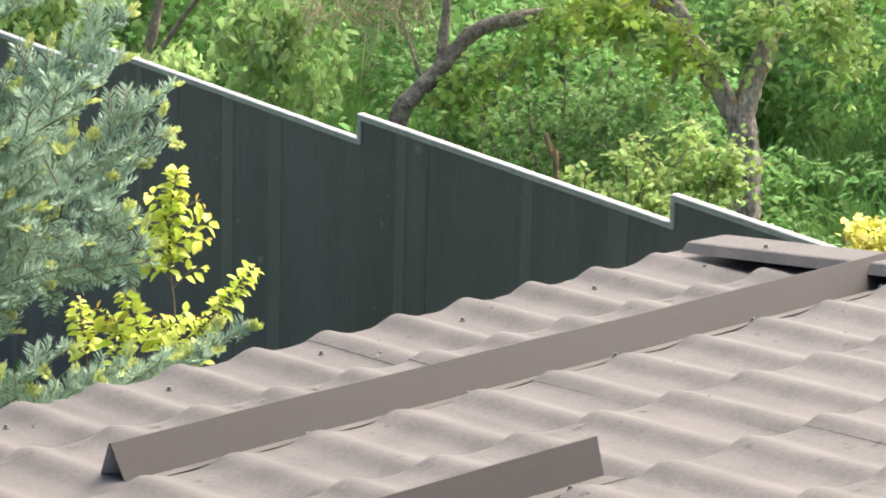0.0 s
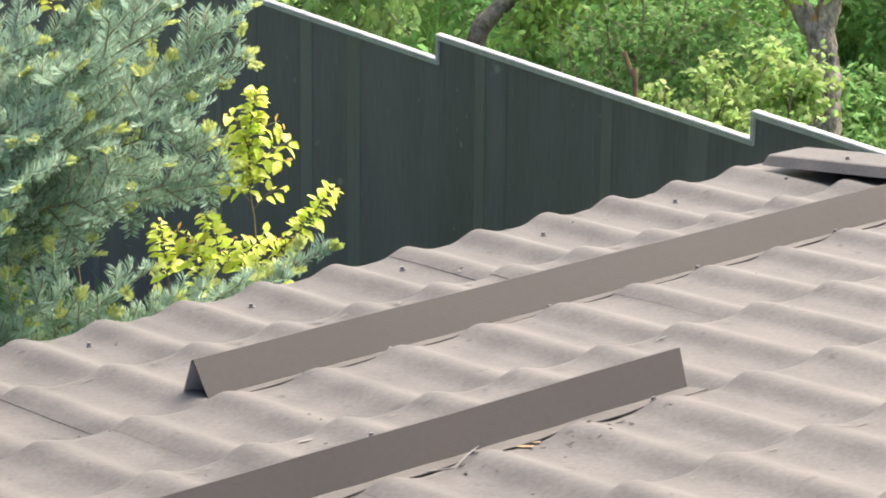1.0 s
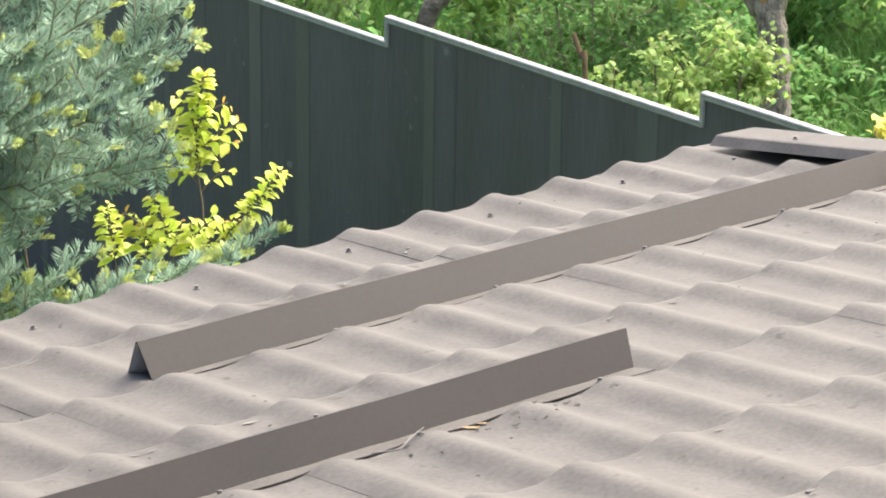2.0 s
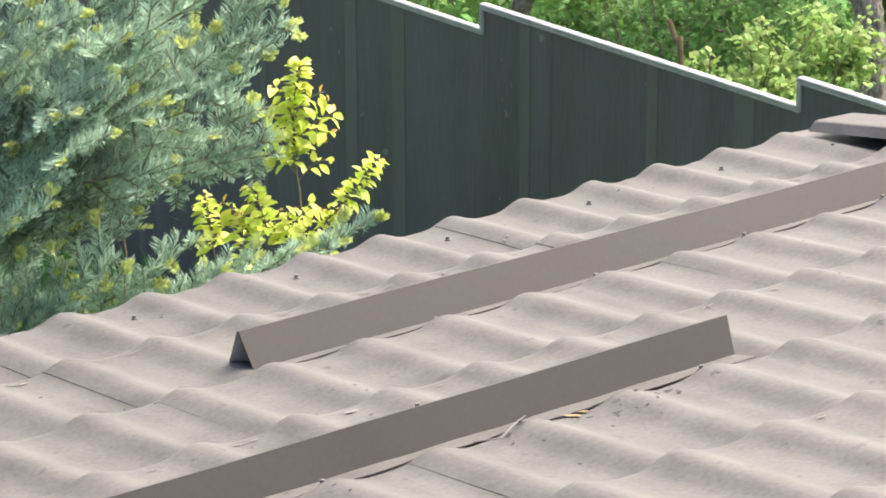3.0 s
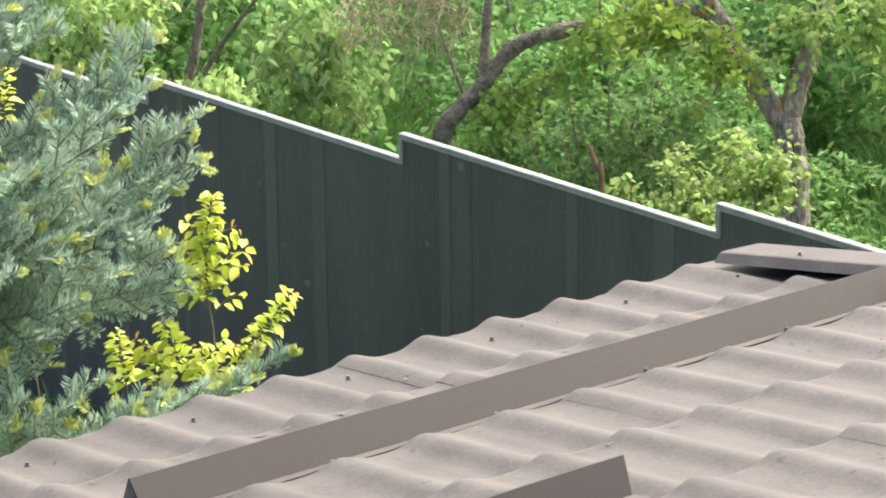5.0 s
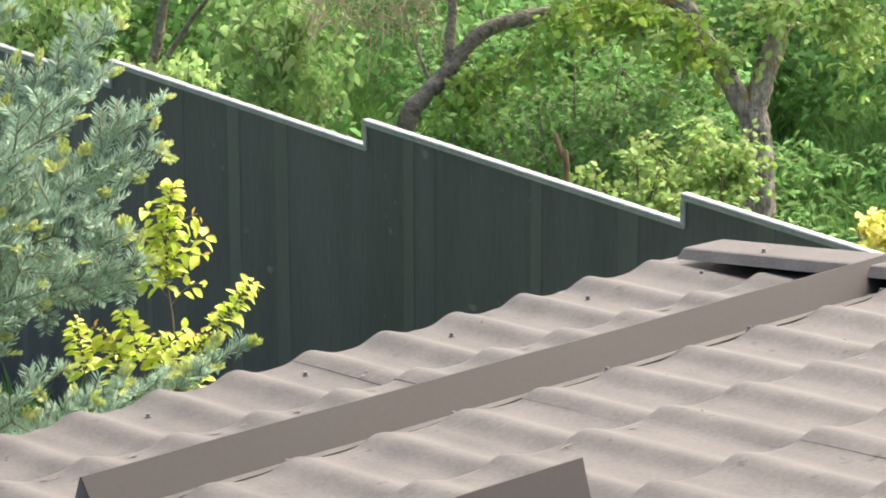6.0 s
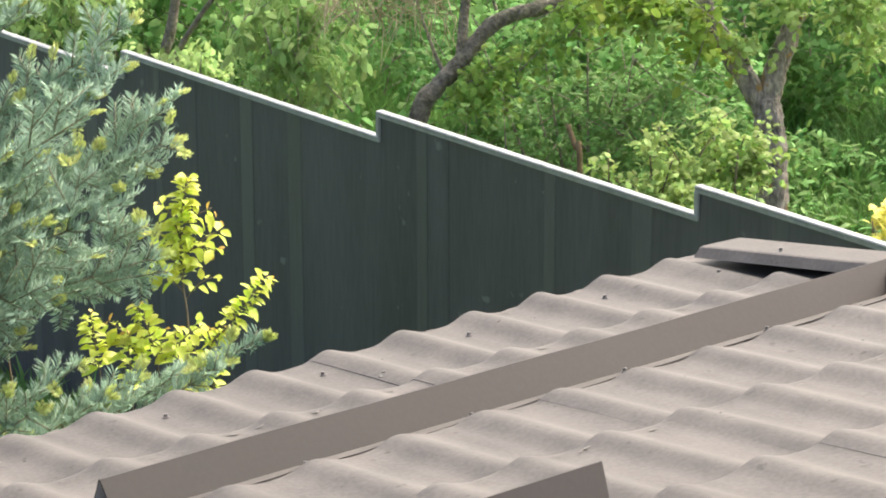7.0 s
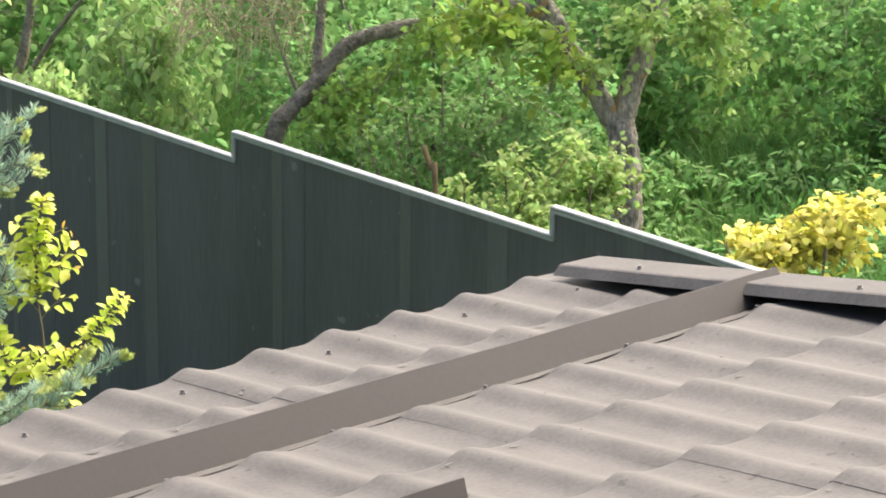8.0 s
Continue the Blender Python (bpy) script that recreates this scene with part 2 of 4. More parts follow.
def unit(n, rng, zscale=1.0):
    d = rng.normal(size=(n, 3)) * np.array([1, 1, zscale])
    return d / np.linalg.norm(d, axis=1, keepdims=True)


def mesh_arrays(name, v, f, mat, parent, kind="", label="", smooth=False):
    me = bpy.data.meshes.new(name)
    me.vertices.add(len(v))
    me.vertices.foreach_set("co", np.asarray(v, dtype=np.float32).ravel())
    k = f.shape[1]
    me.loops.add(f.size)
    me.loops.foreach_set("vertex_index", f.astype(np.int32).ravel())
    me.polygons.add(len(f))
    me.polygons.foreach_set("loop_start", np.arange(len(f), dtype=np.int32) * k)
    me.polygons.foreach_set("loop_total", np.full(len(f), k, dtype=np.int32))
    me.update(calc_edges=True)
    me.materials.append(mat)
    if smooth:
        me.polygons.foreach_set("use_smooth", np.ones(len(f), dtype=bool))
    ob = new(name, me)
    ob.parent = parent
    if kind or label:
        tagged(ob, label=label, kind=kind)
    return ob


def sprays(rng, centres, radius, per, size, droop=0.25, flat=0.6, slim=0.6):
    """Leaf sprays round centres: per leaves along a short drooping twig at each one."""
    n = len(centres)
    way = unit(n, rng, 0.5)
    t = rng.uniform(-1, 1, size=(n, per))
    pos = centres[:, None, :] + way[:, None, :] * (t * radius)[..., None]
    pos[..., 2] -= (t ** 2) * radius * 0.35
    pos += rng.normal(size=pos.shape) * radius * 0.18
    pos = pos.reshape(-1, 3)
    al = np.repeat(way, per, 0) * 0.5 + unit(n * per, rng, 0.6)
    al[:, 2] -= droop
    nm = unit(n * per, rng) * flat + np.array([0, 0, 1.0])
    ln = size * rng.uniform(0.65, 1.25, n * per)
    return leaf_arrays(pos, al, nm, ln, ln * slim, 0.18, 0.18)


def ground_z(y):
    return -0.0575 * (min(max(y, -8.0), 30.0) - 5.3)


# ---- ground: one sheet to the horizon, falling gently along the fence ----
xs = [-900, -300, -100, -40, -20] + [-12 + k * 1.0 for k in range(40)] + [32, 45, 80, 200, 500, 900]
ys = [-900, -300, -100, -40, -20] + [-10 + k * 1.0 for k in range(44)] + [40, 60, 120, 300, 900]
gv = [(x, y, ground_z(y) + 0.04 * math.sin(x * 1.3 + y) * math.sin(y * 0.9)) for y in ys for x in xs]
gf = [(j * len(xs) + i, j * len(xs) + i + 1, (j + 1) * len(xs) + i + 1, (j + 1) * len(xs) + i) for j in range(len(ys) - 1) for i in range(len(xs) - 1)]
tagged(link("ground", gv, gf, SOIL, smooth=True), "green overgrown garden soil with short grass", "ground", kind="structure")

# ---- roof: pressed metal tile sheets, eave along x, falling towards +y ----
PITCH, STEP, SLOPE, LIP, WAVE = 0.183, 0.35, radians(10), 0.022, 0.0146
ROOF_O, DOWN, NRM = Vector((0, 0, 3.5)), Vector((0, math.cos(SLOPE), -math.sin(SLOPE))), Vector((0, math.sin(SLOPE), math.cos(SLOPE)))


def on_roof(u, s, h=0.0):
    return ROOF_O + Vector((u, 0, 0)) + DOWN * s + NRM * h


def wave(u):
    u = min(u, 2.223)
    c = 0.5 + 0.5 * math.cos(2 * math.pi * u / PITCH)
    return WAVE * (c ** 1.9 - 1)


def unevenness(u, s):
    return 0.0012 * math.sin(u * 3.1 + s * 2.3) + 0.0022 * noise.noise(Vector((u * 11, s * 4, 3.0))) + 0.0009 * noise.noise(Vector((u * 38, s * 15, 5.0)))


def eave_lift(u, s):
    """The last row is tilted up towards the eave, its crests a little more."""
    return 0.0092 * (0.62 + 0.38 * (0.5 + 0.5 * math.cos(2 * math.pi * u / PITCH)) ** 1.9) * min(1.0, max(0.0, (s + 0.12) / 0.42))


def roof_height(u, s):
    """Height of the pressed sheet over the plane of its noses."""
    k = math.floor(-s / STEP + 1e-9)
    tau = (-s / STEP) - k
    return wave(u) - LIP * tau + unevenness(u, s) + eave_lift(u, s)


def roof_sheet(u0, u1, parent, seed, rows=(-1, 14)):
    rng = random.Random(seed)
    n = int(round((u1 - u0) / PITCH * 16))
    us = [u0 + (u1 - u0) * i / n for i in range(n + 1)]
    ss = []
    for k in range(rows[0], rows[1]):
        s_lip = -STEP * k + (0.0 if k in (-1, 1, 3) else 0.018)
        for tau in (0.0, 0.022, 0.055, 0.3, 0.6, 0.9, 0.999):
            ss.append((s_lip - STEP * tau, -LIP * tau - (0.0045 if tau == 0.0 else 0.0)))
    v, f = [], []
    ph = rng.uniform(0, 6)
    for r, (s, dh) in enumerate(ss):
        for i, u in enumerate(us):
            lift = 0.0013 * max(0.0, 1 - (u - u0) / 0.16) * (0.55 + 0.45 * math.sin(s * 4.1 + ph))
            h = wave(u) + dh + lift + unevenness(u, s) + eave_lift(u, s)
            v.append(on_roof(u, s, h))
    w = len(us)
    for r in range(len(ss) - 1):
        for i in range(w - 1):
            f.append((r * w + i, r * w + i + 1, (r + 1) * w + i + 1, (r + 1) * w + i))
    # folded rim at the eave and along the visible lap
    o = len(v)
    for i, u in enumerate(us):
        v.append(on_roof(u, ss[0][0], wave(u) + eave_lift(u, ss[0][0]) - 0.012))
    for i in range(w - 1):
        f.append((o + i, o + i + 1, i + 1, i))
    o = len(v)
    for r, (s, dh) in enumerate(ss):
        v.append(Vector(v[r * w]) - NRM * 0.0016)
    for r in range(len(ss) - 1):
        f.append((r * w, (r + 1) * w, o + r + 1, o + r))
    ob = link("roof_sheet", v, f, ROOF, parent, smooth=True)
    ob.data.set_sharp_from_angle(angle=radians(38))
    return ob


roof = thing("roof", "weathered grey-beige pressed metal tile roof over an eave", "roof", kind="structure")
for k, u0 in enumerate((-3.163, -2.063, -0.963, 0.137, 1.237)):
    roof_sheet(u0, min(u0 + 1.1 + 0.075, 2.33), roof, k)
bm = bmesh.new()
box(bm, (-3.1, 0.20, 3.24), (2.30, 0.225, 3.40))
part("fascia_board", bm, GUARD, roof)
# screws in the troughs near the eave
bm = bmesh.new()
bmesh.ops.create_cone(bm, cap_ends=True, segments=6, radius1=0.0045, radius2=0.004, depth=0.006)
bmesh.ops.create_cone(bm, cap_ends=True, segments=10, radius1=0.0075, radius2=0.007, depth=0.003, matrix=Matrix.Translation((0, 0, -0.004)))
screw_mesh = bpy.data.meshes.new("screw")
bm.to_mesh(screw_mesh)
bm.free()
screw_mesh.materials.append(STEEL)


def screw(u, s, h, parent):
    ob = new("screw", screw_mesh)
    ob.matrix_world = Matrix.Translation(on_roof(u, s, h)) @ Matrix.Rotation(-SLOPE, 4, "X")
    ob.parent = parent
    return ob


for k in range(-6, 10, 2):
    u = 0.4575 + (k) * PITCH + 0.01
    screw(u, 0.247, roof_height(u, 0.247) + 0.0045, roof)
for u, s in ((0.347, -0.80), (2.185, 0.17)):
    screw(u, s, roof_height(u, s) + 0.001, roof)

# gable trim: folded strip along the roof's end
prof = [(2.2165, 0.0100), (2.2135, 0.0105), (2.234, 0.0285), (2.238, 0.0298), (2.243, 0.0305), (2.352, 0.027), (2.36, 0.022), (2.36, -0.13), (2.348, -0.13)]
v, f = [], []
ends = [0.275 - 0.35 * k for k in range(14)]
for s in ends:
    for u, h in prof:
        v.append(on_roof(u, s, h + 0.0015 * math.sin(s * 5)))
m_ = len(prof)
for r in range(len(ends) - 1):
    f += [(r * m_ + i, r * m_ + i + 1, (r + 1) * m_ + i + 1, (r + 1) * m_ + i) for i in range(m_ - 1)]
trim_ob = link("gable_trim", v, f, ROOF, roof, "folded sheet trim along the gable edge")
for s in (0.06, -0.55, -1.2, -1.9):
    screw(2.265, s, 0.034, roof)

# house walls under the roof and behind the viewpoint
bm = bmesh.new()
box(bm, (-3.1, -0.25, -0.3), (2.28, 0.05, 3.28))
tagged(part("wall_eave", bm, PLASTER), "plain plastered house wall under the eave", "wall", kind="structure")
bm = bmesh.new()
box(bm, (1.98, -4.75, -0.3), (2.28, -0.25, 3.2))
for q in bm.verts:
    if q.co.z > 3:
        q.co.z = 3.41 - q.co.y * math.tan(SLOPE)
tagged(part("wall_gable", bm, PLASTER), "plain plastered house wall at the gable", "wall", kind="structure")
bm = bmesh.new()
box(bm, (-3.1, -4.95, -0.4), (2.28, -4.75, 4.29))
tagged(part("wall_back", bm, PLASTER), "plain plastered house wall at the roof's top", "wall", kind="structure")


bm = bmesh.new()
box(bm, (-3.1, -4.75, -0.3), (-2.85, -0.25, 3.2))
for q in bm.verts:
    if q.co.z > 3:
        q.co.z = 3.41 - q.co.y * math.tan(SLOPE)
tagged(part("wall_side", bm, PLASTER), "plain plastered house wall at the roof's far side", "wall", kind="structure")


# ---- snow guards: bent sheet bars screwed to the noses ----
def snow_guard(u0, u1, lip_s, label, skew=0.0, toe=0.049, ridge=0.042):
    g = thing("snow_guard", label, "snow guard", "snow guards on the roof", at=on_roof((u0 + u1) / 2, lip_s, 0.0))
    t = 0.0016
    outer = [(0.165, -0.023), (0.128, -0.022), (0.087, ridge), (0.083, ridge), (toe, -0.0205)]
    inner = [(toe + 0.0015, -0.0205 - t), (0.085, ridge - 0.0025), (0.1265, -0.022 - t), (0.165, -0.023 - t)]
    foot = [(toe - 0.0002, -0.0200), (0.026, -0.0155), (0.007, -0.0122), (0.007, -0.0122 - t), (0.026, -0.0155 - t), (toe - 0.0002, -0.0200 - t)]

    def bar(name, ring, mat, follow, steps, text=""):
        n = int((u1 - u0) / steps)
        v, f = [], []
        for k in range(n + 1):
            u = u0 + (u1 - u0) * k / n
            bow = 0.0018 * math.sin(u * 2.3 + u0) + 0.0006 * math.sin(u * 11)
            for q, (s, h) in enumerate(ring):
                cut = skew if k == n and s < 0.065 else 0.0
                sag = follow * wave(u) * (0.045 - s) / 0.038 if follow and u < 2.19 else 0.0
                v.append(on_roof(u - cut, lip_s + s, h + bow * (1 if h > 0 else 0.4) + sag))
        w = len(ring)
        for k in range(n):
            for i in range(w):
                j = (i + 1) % w
                f.append((k * w + i, (k + 1) * w + i, (k + 1) * w + j, k * w + j))
        f.append(tuple(range(w)))
        f.append(tuple(range(n * w, (n + 1) * w))[::-1])
        body = link(name, v, f, mat, None)
        if text:
            tagged(body, label=text)
        else:
            # paler inner faces, so that the open end looks lit
            body.data.materials.append(LIGHTENED_PRIMER)
            for k in range(n):
                for i in range(5, 8):
                    body.data.polygons[k * w + i].material_index = 1
        body.parent = g
        body.matrix_parent_inverse = Matrix.Translation(-g.location)

    bar("bent_bar", outer + inner, GUARD, 0.0, 0.0915)
    # the flange takes the roof's colour, paler than the bar above it
    bar("foot_flange", foot, ROOF, 0.27, PITCH / 10, "roof-coloured flange lying on the tiles")
    k0 = math.ceil(u0 / PITCH)
    for i in range(k0, int(u1 / PITCH) + 1):
        if i % 2 == 0:
            sc = screw(i * PITCH, lip_s + 0.014, -0.008, g)
            sc.matrix_parent_inverse = Matrix.Translation(-g.location)
    return g


snow_guard(0.368, 2.335, -STEP, "straight grey-brown bent metal snow guard screwed near the eave")
snow_guard(-1.145, 0.855, -3 * STEP, "grey-brown bent metal snow guard on the roof's upper rows", 0.014, 0.057, 0.0395)

# ---- litter on the roof: dry leaf bits, a pale twig and droppings ----
LITTER = material("dry_litter", (0.038, 0.039, 0.035), (0.066, 0.060, 0.054), 0.9, 60.0, 200.0, 0.1, island=0.4)
STRAW = material("yellow_litter", (0.13, 0.09, 0.045), (0.20, 0.145, 0.08), 0.9, 60.0, 200.0, 0.1)
CHALK = material("pale_litter", (0.11, 0.103, 0.095), (0.17, 0.16, 0.148), 0.9, 60.0, 200.0, 0.1)


def leaf_bit(bm, u, s, size, rng):
    ang, n = rng.uniform(0, 6.28), 6
    ring = []
    for k in range(n):
        a = 2 * math.pi * k / n
        r = size * rng.uniform(0.5, 1.0)
        du, ds = r * math.cos(a), r * 0.45 * math.sin(a)
        uu, sv = u + du * math.cos(ang) - ds * math.sin(ang), s + du * math.sin(ang) + ds * math.cos(ang)
        ring.append(bm.verts.new(on_roof(uu, sv, roof_height(uu, sv) + 0.0025 + rng.uniform(0, 0.001))))
    bm.faces.new(ring)
    top = [bm.verts.new(q.co - NRM * 0.0008) for q in ring]
    bm.faces.new(top[::-1])
    for k in range(n):
        bm.faces.new((ring[k], top[k], top[(k + 1) % n], ring[(k + 1) % n]))


rng_l = random.Random(77)
bm = bmesh.new()
for k in range(30):
    u = rng_l.choice((rng_l.uniform(0.28, 0.72), rng_l.uniform(0.40, 0.60), rng_l.uniform(-0.6, 0.8)))
    leaf_bit(bm, u, -1.062 - abs(rng_l.gauss(0, 0.05)), rng_l.uniform(0.003, 0.008), rng_l)
for k in range(110):
    leaf_bit(bm, rng_l.uniform(-0.9, 2.1), rng_l.uniform(-2.3, 0.3), rng_l.uniform(0.002, 0.006), rng_l)
tagged(part("leaf_litter", bm, LITTER), "small dark dry leaf bits lying on the roof", "litter", kind="stuff")
bm = bmesh.new()
leaf_bit(bm, 0.446, -1.062, 0.020, rng_l)
leaf_bit(bm, 0.470, -1.060, 0.012, rng_l)
tagged(part("dry_leaf", bm, STRAW), "straw-yellow dry leaf caught at the snow guard", "leaf")
v, f = tube([on_roof(0.25, -1.07, -0.006), on_roof(0.29, -1.085, -0.008), on_roof(0.325, -1.07, 0.0), on_roof(0.36, -1.058, 0.006)], [0.0015, 0.0015, 0.0013, 0.0009], 6)
tagged(link("dry_twig", v, f, CHALK), "thin pale twig lying at the snow guard", "twig")
# pale flat marks scattered in the troughs just upslope of the noses
PALE_MARK = material("pale_marks", (0.088, 0.082, 0.077), (0.13, 0.122, 0.115), 0.9, 60.0, 200.0, 0.1, island=0.2)
bm = bmesh.new()
for row in range(-1, 9):
    for k in range(-10, 12):
        for q in range(3):
            if row not in (1, 3) and rng_l.random() < 0.4:
                u, s_ = (k + 0.5) * PITCH + rng_l.gauss(0, 0.022), -STEP * row - rng_l.uniform(0.008, 0.018)
                du, ds = rng_l.uniform(0.006, 0.022), rng_l.uniform(0.002, 0.006)
                ring = [(u + du * math.cos(a) * rng_l.uniform(0.6, 1.1), s_ + ds * math.sin(a) * rng_l.uniform(0.5, 1.2)) for a in (0, 0.8, 1.6, 2.4, 3.1, 3.9, 4.7, 5.5)]
                if u < 2.1:
                    bm.faces.new([bm.verts.new(on_roof(a, b, roof_height(a, b) + 0.0009)) for a, b in ring])
tagged(part("pale_marks", bm, PALE_MARK), "pale thin marks in the tile troughs", "water marks", kind="stuff")
for u, s_, sz in ((1.247, 0.124, 0.012), (0.475, -1.753, 0.012), (0.99, -0.02, 0.008), (1.02, -0.72, 0.007)):
    bm = bmesh.new()
    leaf_bit(bm, u, s_, sz, rng_l)
    leaf_bit(bm, u + 0.012, s_ + 0.006, sz * 0.5, rng_l)
    tagged(part("bird_dropping", bm, CHALK), "small whitish bird dropping on the roof", "dropping", "droppings on the roof")

# ---- fence: dark sheet bays stepping along the slope, pale capping ----
FX = 6.05
BAY_Y = [0.26, 2.26, 4.25, 6.29, 8.33, 10.37, 12.41, 14.45]
BAY_TOP = [2.117, 2.0, 1.882, 1.766, 1.65, 1.534, 1.42]


RIBS = {2: [(0.155, 0.12), (0.432, 0.07), (0.763, 0.02), (0.85, 0.075)], 3: [(0.31, 0.10), (0.495, 0.095), (0.70, 0.02), (0.86, 0.05)]}


def fence_bay(y0, y1, top, prev_top, k):
    rng = random.Random(k + 40)
    base = ground_z((y0 + y1) / 2) - 0.06
    bay = thing("fence_bay", "dark green-black sheet metal fence bay with pale capping", "fence", "fence bays", at=(FX, (y0 + y1) / 2, base))
    inv = Matrix.Translation(-bay.location)
    marks = RIBS.get(k) or [(0.16 + rng.uniform(-0.04, 0.04), 0.10), (0.44 + rng.uniform(-0.06, 0.06), 0.06), (0.80 + rng.uniform(-0.05, 0.05), 0.09)]
    cuts = [y0] + sorted(y0 + (y1 - y0) * q for q, _ in marks) + [y1]
    for a, b in zip(cuts, cuts[1:]):
        bm = bmesh.new()
        dx = 0.0
        box(bm, (FX + dx - 0.004, a, base), (FX + dx + 0.004, b, top - 0.01))
        o = part("sheet", bm, FENCE, bay)
        o.matrix_parent_inverse = inv
    for q, wd in marks:
        c = y0 + (y1 - y0) * q
        bm = bmesh.new()
        box(bm, (FX - 0.0065, c - wd / 2, base), (FX - 0.003, c + wd / 2, top - 0.01), 0.0017)
        o = part("rib", bm, RIB if wd > 0.03 else FENCE, bay)
        o.matrix_parent_inverse = inv
    bm = bmesh.new()
    box(bm, (FX - 0.020, y0 - 0.010, top - 0.014), (FX + 0.020, y1 + 0.004, top), 0.004)
    box(bm, (FX - 0.014, y0 - 0.010, top - 0.029), (FX + 0.014, y1 + 0.004, top - 0.014))
    o = part("capping", bm, TRIM, bay, "pale folded metal capping")
    o.matrix_parent_inverse = inv
    if prev_top is not None and prev_top < top:
        bm = bmesh.new()
        box(bm, (FX - 0.016, y1 - 0.016, prev_top - 0.026), (FX + 0.016, y1 + 0.008, top - 0.021), 0.003)
        o = part("end_capping", bm, TRIM, bay, "pale folded metal capping")
        o.matrix_parent_inverse = inv
    bm = bmesh.new()
    box(bm, (FX + 0.008, y0 - 0.03, base - 0.3), (FX + 0.068, y0 + 0.03, top - 0.05))
    o = part("post", bm, FENCE, bay)
    o.matrix_parent_inverse = inv
    return bay


for k in range(len(BAY_TOP)):
    fence_bay(BAY_Y[k], BAY_Y[k + 1], BAY_TOP[k], BAY_TOP[k + 1] if k + 1 < len(BAY_TOP) else None, k)


# ---- fir beside the house ----
# bough tips: x, y, z, length of the widest side shoots, rise from the trunk
UPPER_BOUGHS = [
    (2.57, 3.48, 3.37, 0.24, 0.26), (2.60, 3.58, 3.48, 0.26, 0.34), (2.29, 3.32, 3.50, 0.20, 0.34), (2.79, 3.31, 3.33, 0.10, 0.50),
    (2.72, 3.24, 3.21, 0.15, 0.41), (2.96, 3.31, 3.08, 0.07, 0.50), (2.85, 3.19, 2.98, 0.18, 0.26), (2.76, 3.20, 2.89, 0.22, 0.34),
    (2.52, 3.13, 3.13, 0.17, 0.37), (2.38, 3.12, 3.03, 0.24, 0.34), (2.13, 3.19, 3.13, 0.16, 0.19), (2.18, 3.15, 2.96, 0.24, 0.22),
    (2.58, 3.15, 2.81, 0.24, 0.22), (2.90, 3.35, 2.57, 0.17, 0.12), (2.33, 3.10, 2.84, 0.24, 0.26), (2.07, 3.17, 2.84, 0.24, 0.19),
]
LOWER_BOUGHS = [
    (2.89, 3.48, 2.48, 0.12, 0.05), (2.62, 3.31, 2.63, 0.20, 0.10), (2.34, 3.28, 2.63, 0.22, 0.10), (2.58, 3.47, 2.46, 0.16, 0.00),
    (2.24, 3.36, 2.49, 0.20, 0.05), (2.50, 3.53, 2.31, 0.16, -0.05), (2.19, 3.52, 2.37, 0.18, 0.00), (1.88, 3.00, 2.65, 0.20, 0.20),
    (2.08, 2.97, 2.83, 0.20, 0.20), (2.32, 3.04, 2.69, 0.18, 0.15),
]
EAVE_BOUGHS = [
    (2.14, 3.05, 2.42, 0.13, 0.45), (2.32, 2.91, 2.47, 0.12, 0.50), (2.51, 2.89, 2.39, 0.12, 0.45), (2.66, 2.90, 2.37, 0.09, 0.50),
    (2.94, 2.87, 2.42, 0.05, 0.42), (2.82, 2.90, 2.36, 0.06, 0.50), (2.02, 3.14, 2.30, 0.14, 0.40), (2.22, 2.99, 2.33, 0.12, 0.40),
    (2.40, 2.91, 2.35, 0.10, 0.45),
]


class Needles:
    """Collects combs of flat needles into one mesh."""

    def __init__(self, rng):
        self.rng, self.v, self.f, self.n = rng, [], [], 0

    def comb(self, p0, p1, up, count, length, width, sweep=0.62, taper=0.35):
        """Needles along the shoot from p0 to p1, spread to both sides and curved upwards."""
        rng, d = self.rng, p1 - p0
        span = np.linalg.norm(d)
        d = d / span
        side = np.cross(d, up)
        side /= np.linalg.norm(side) + 1e-9
        top = np.cross(side, d)
        t = (np.arange(count) + rng.uniform(0, 1, count)) / count
        flip = np.where(np.arange(count) % 2, 1.0, -1.0)
        lift = rng.uniform(-0.2, 0.75, count)
        out = side * (np.cos(lift) * flip)[:, None] + top * np.sin(lift)[:, None]
        fwd = sweep * rng.uniform(0.8, 1.25, count) * (1 + 0.6 * t)
        w = out + d * fwd[:, None]
        w /= np.linalg.norm(w, axis=1, keepdims=True)
        ln = length * rng.uniform(0.82, 1.1, count) * (1 - taper * t ** 2)
        base = p0 + d * (t * span)[:, None]
        across = np.cross(w, top + 0.8 * rng.normal(size=(count, 3)))
        across *= (width * 0.5) / (np.linalg.norm(across, axis=1, keepdims=True) + 1e-9)
        mid = base + w * (ln * 0.55)[:, None]
        end = base + w * ln[:, None] + top * (ln * 0.13)[:, None]
        self.v.append(np.stack([base, mid - across, end, mid + across], 1).reshape(-1, 3))
        i = np.arange(count)[:, None, None] * 4 + self.n
        self.f.append((np.array([[0, 1, 2], [0, 2, 3]])[None] + i).reshape(-1, 3))
        self.n += count * 4


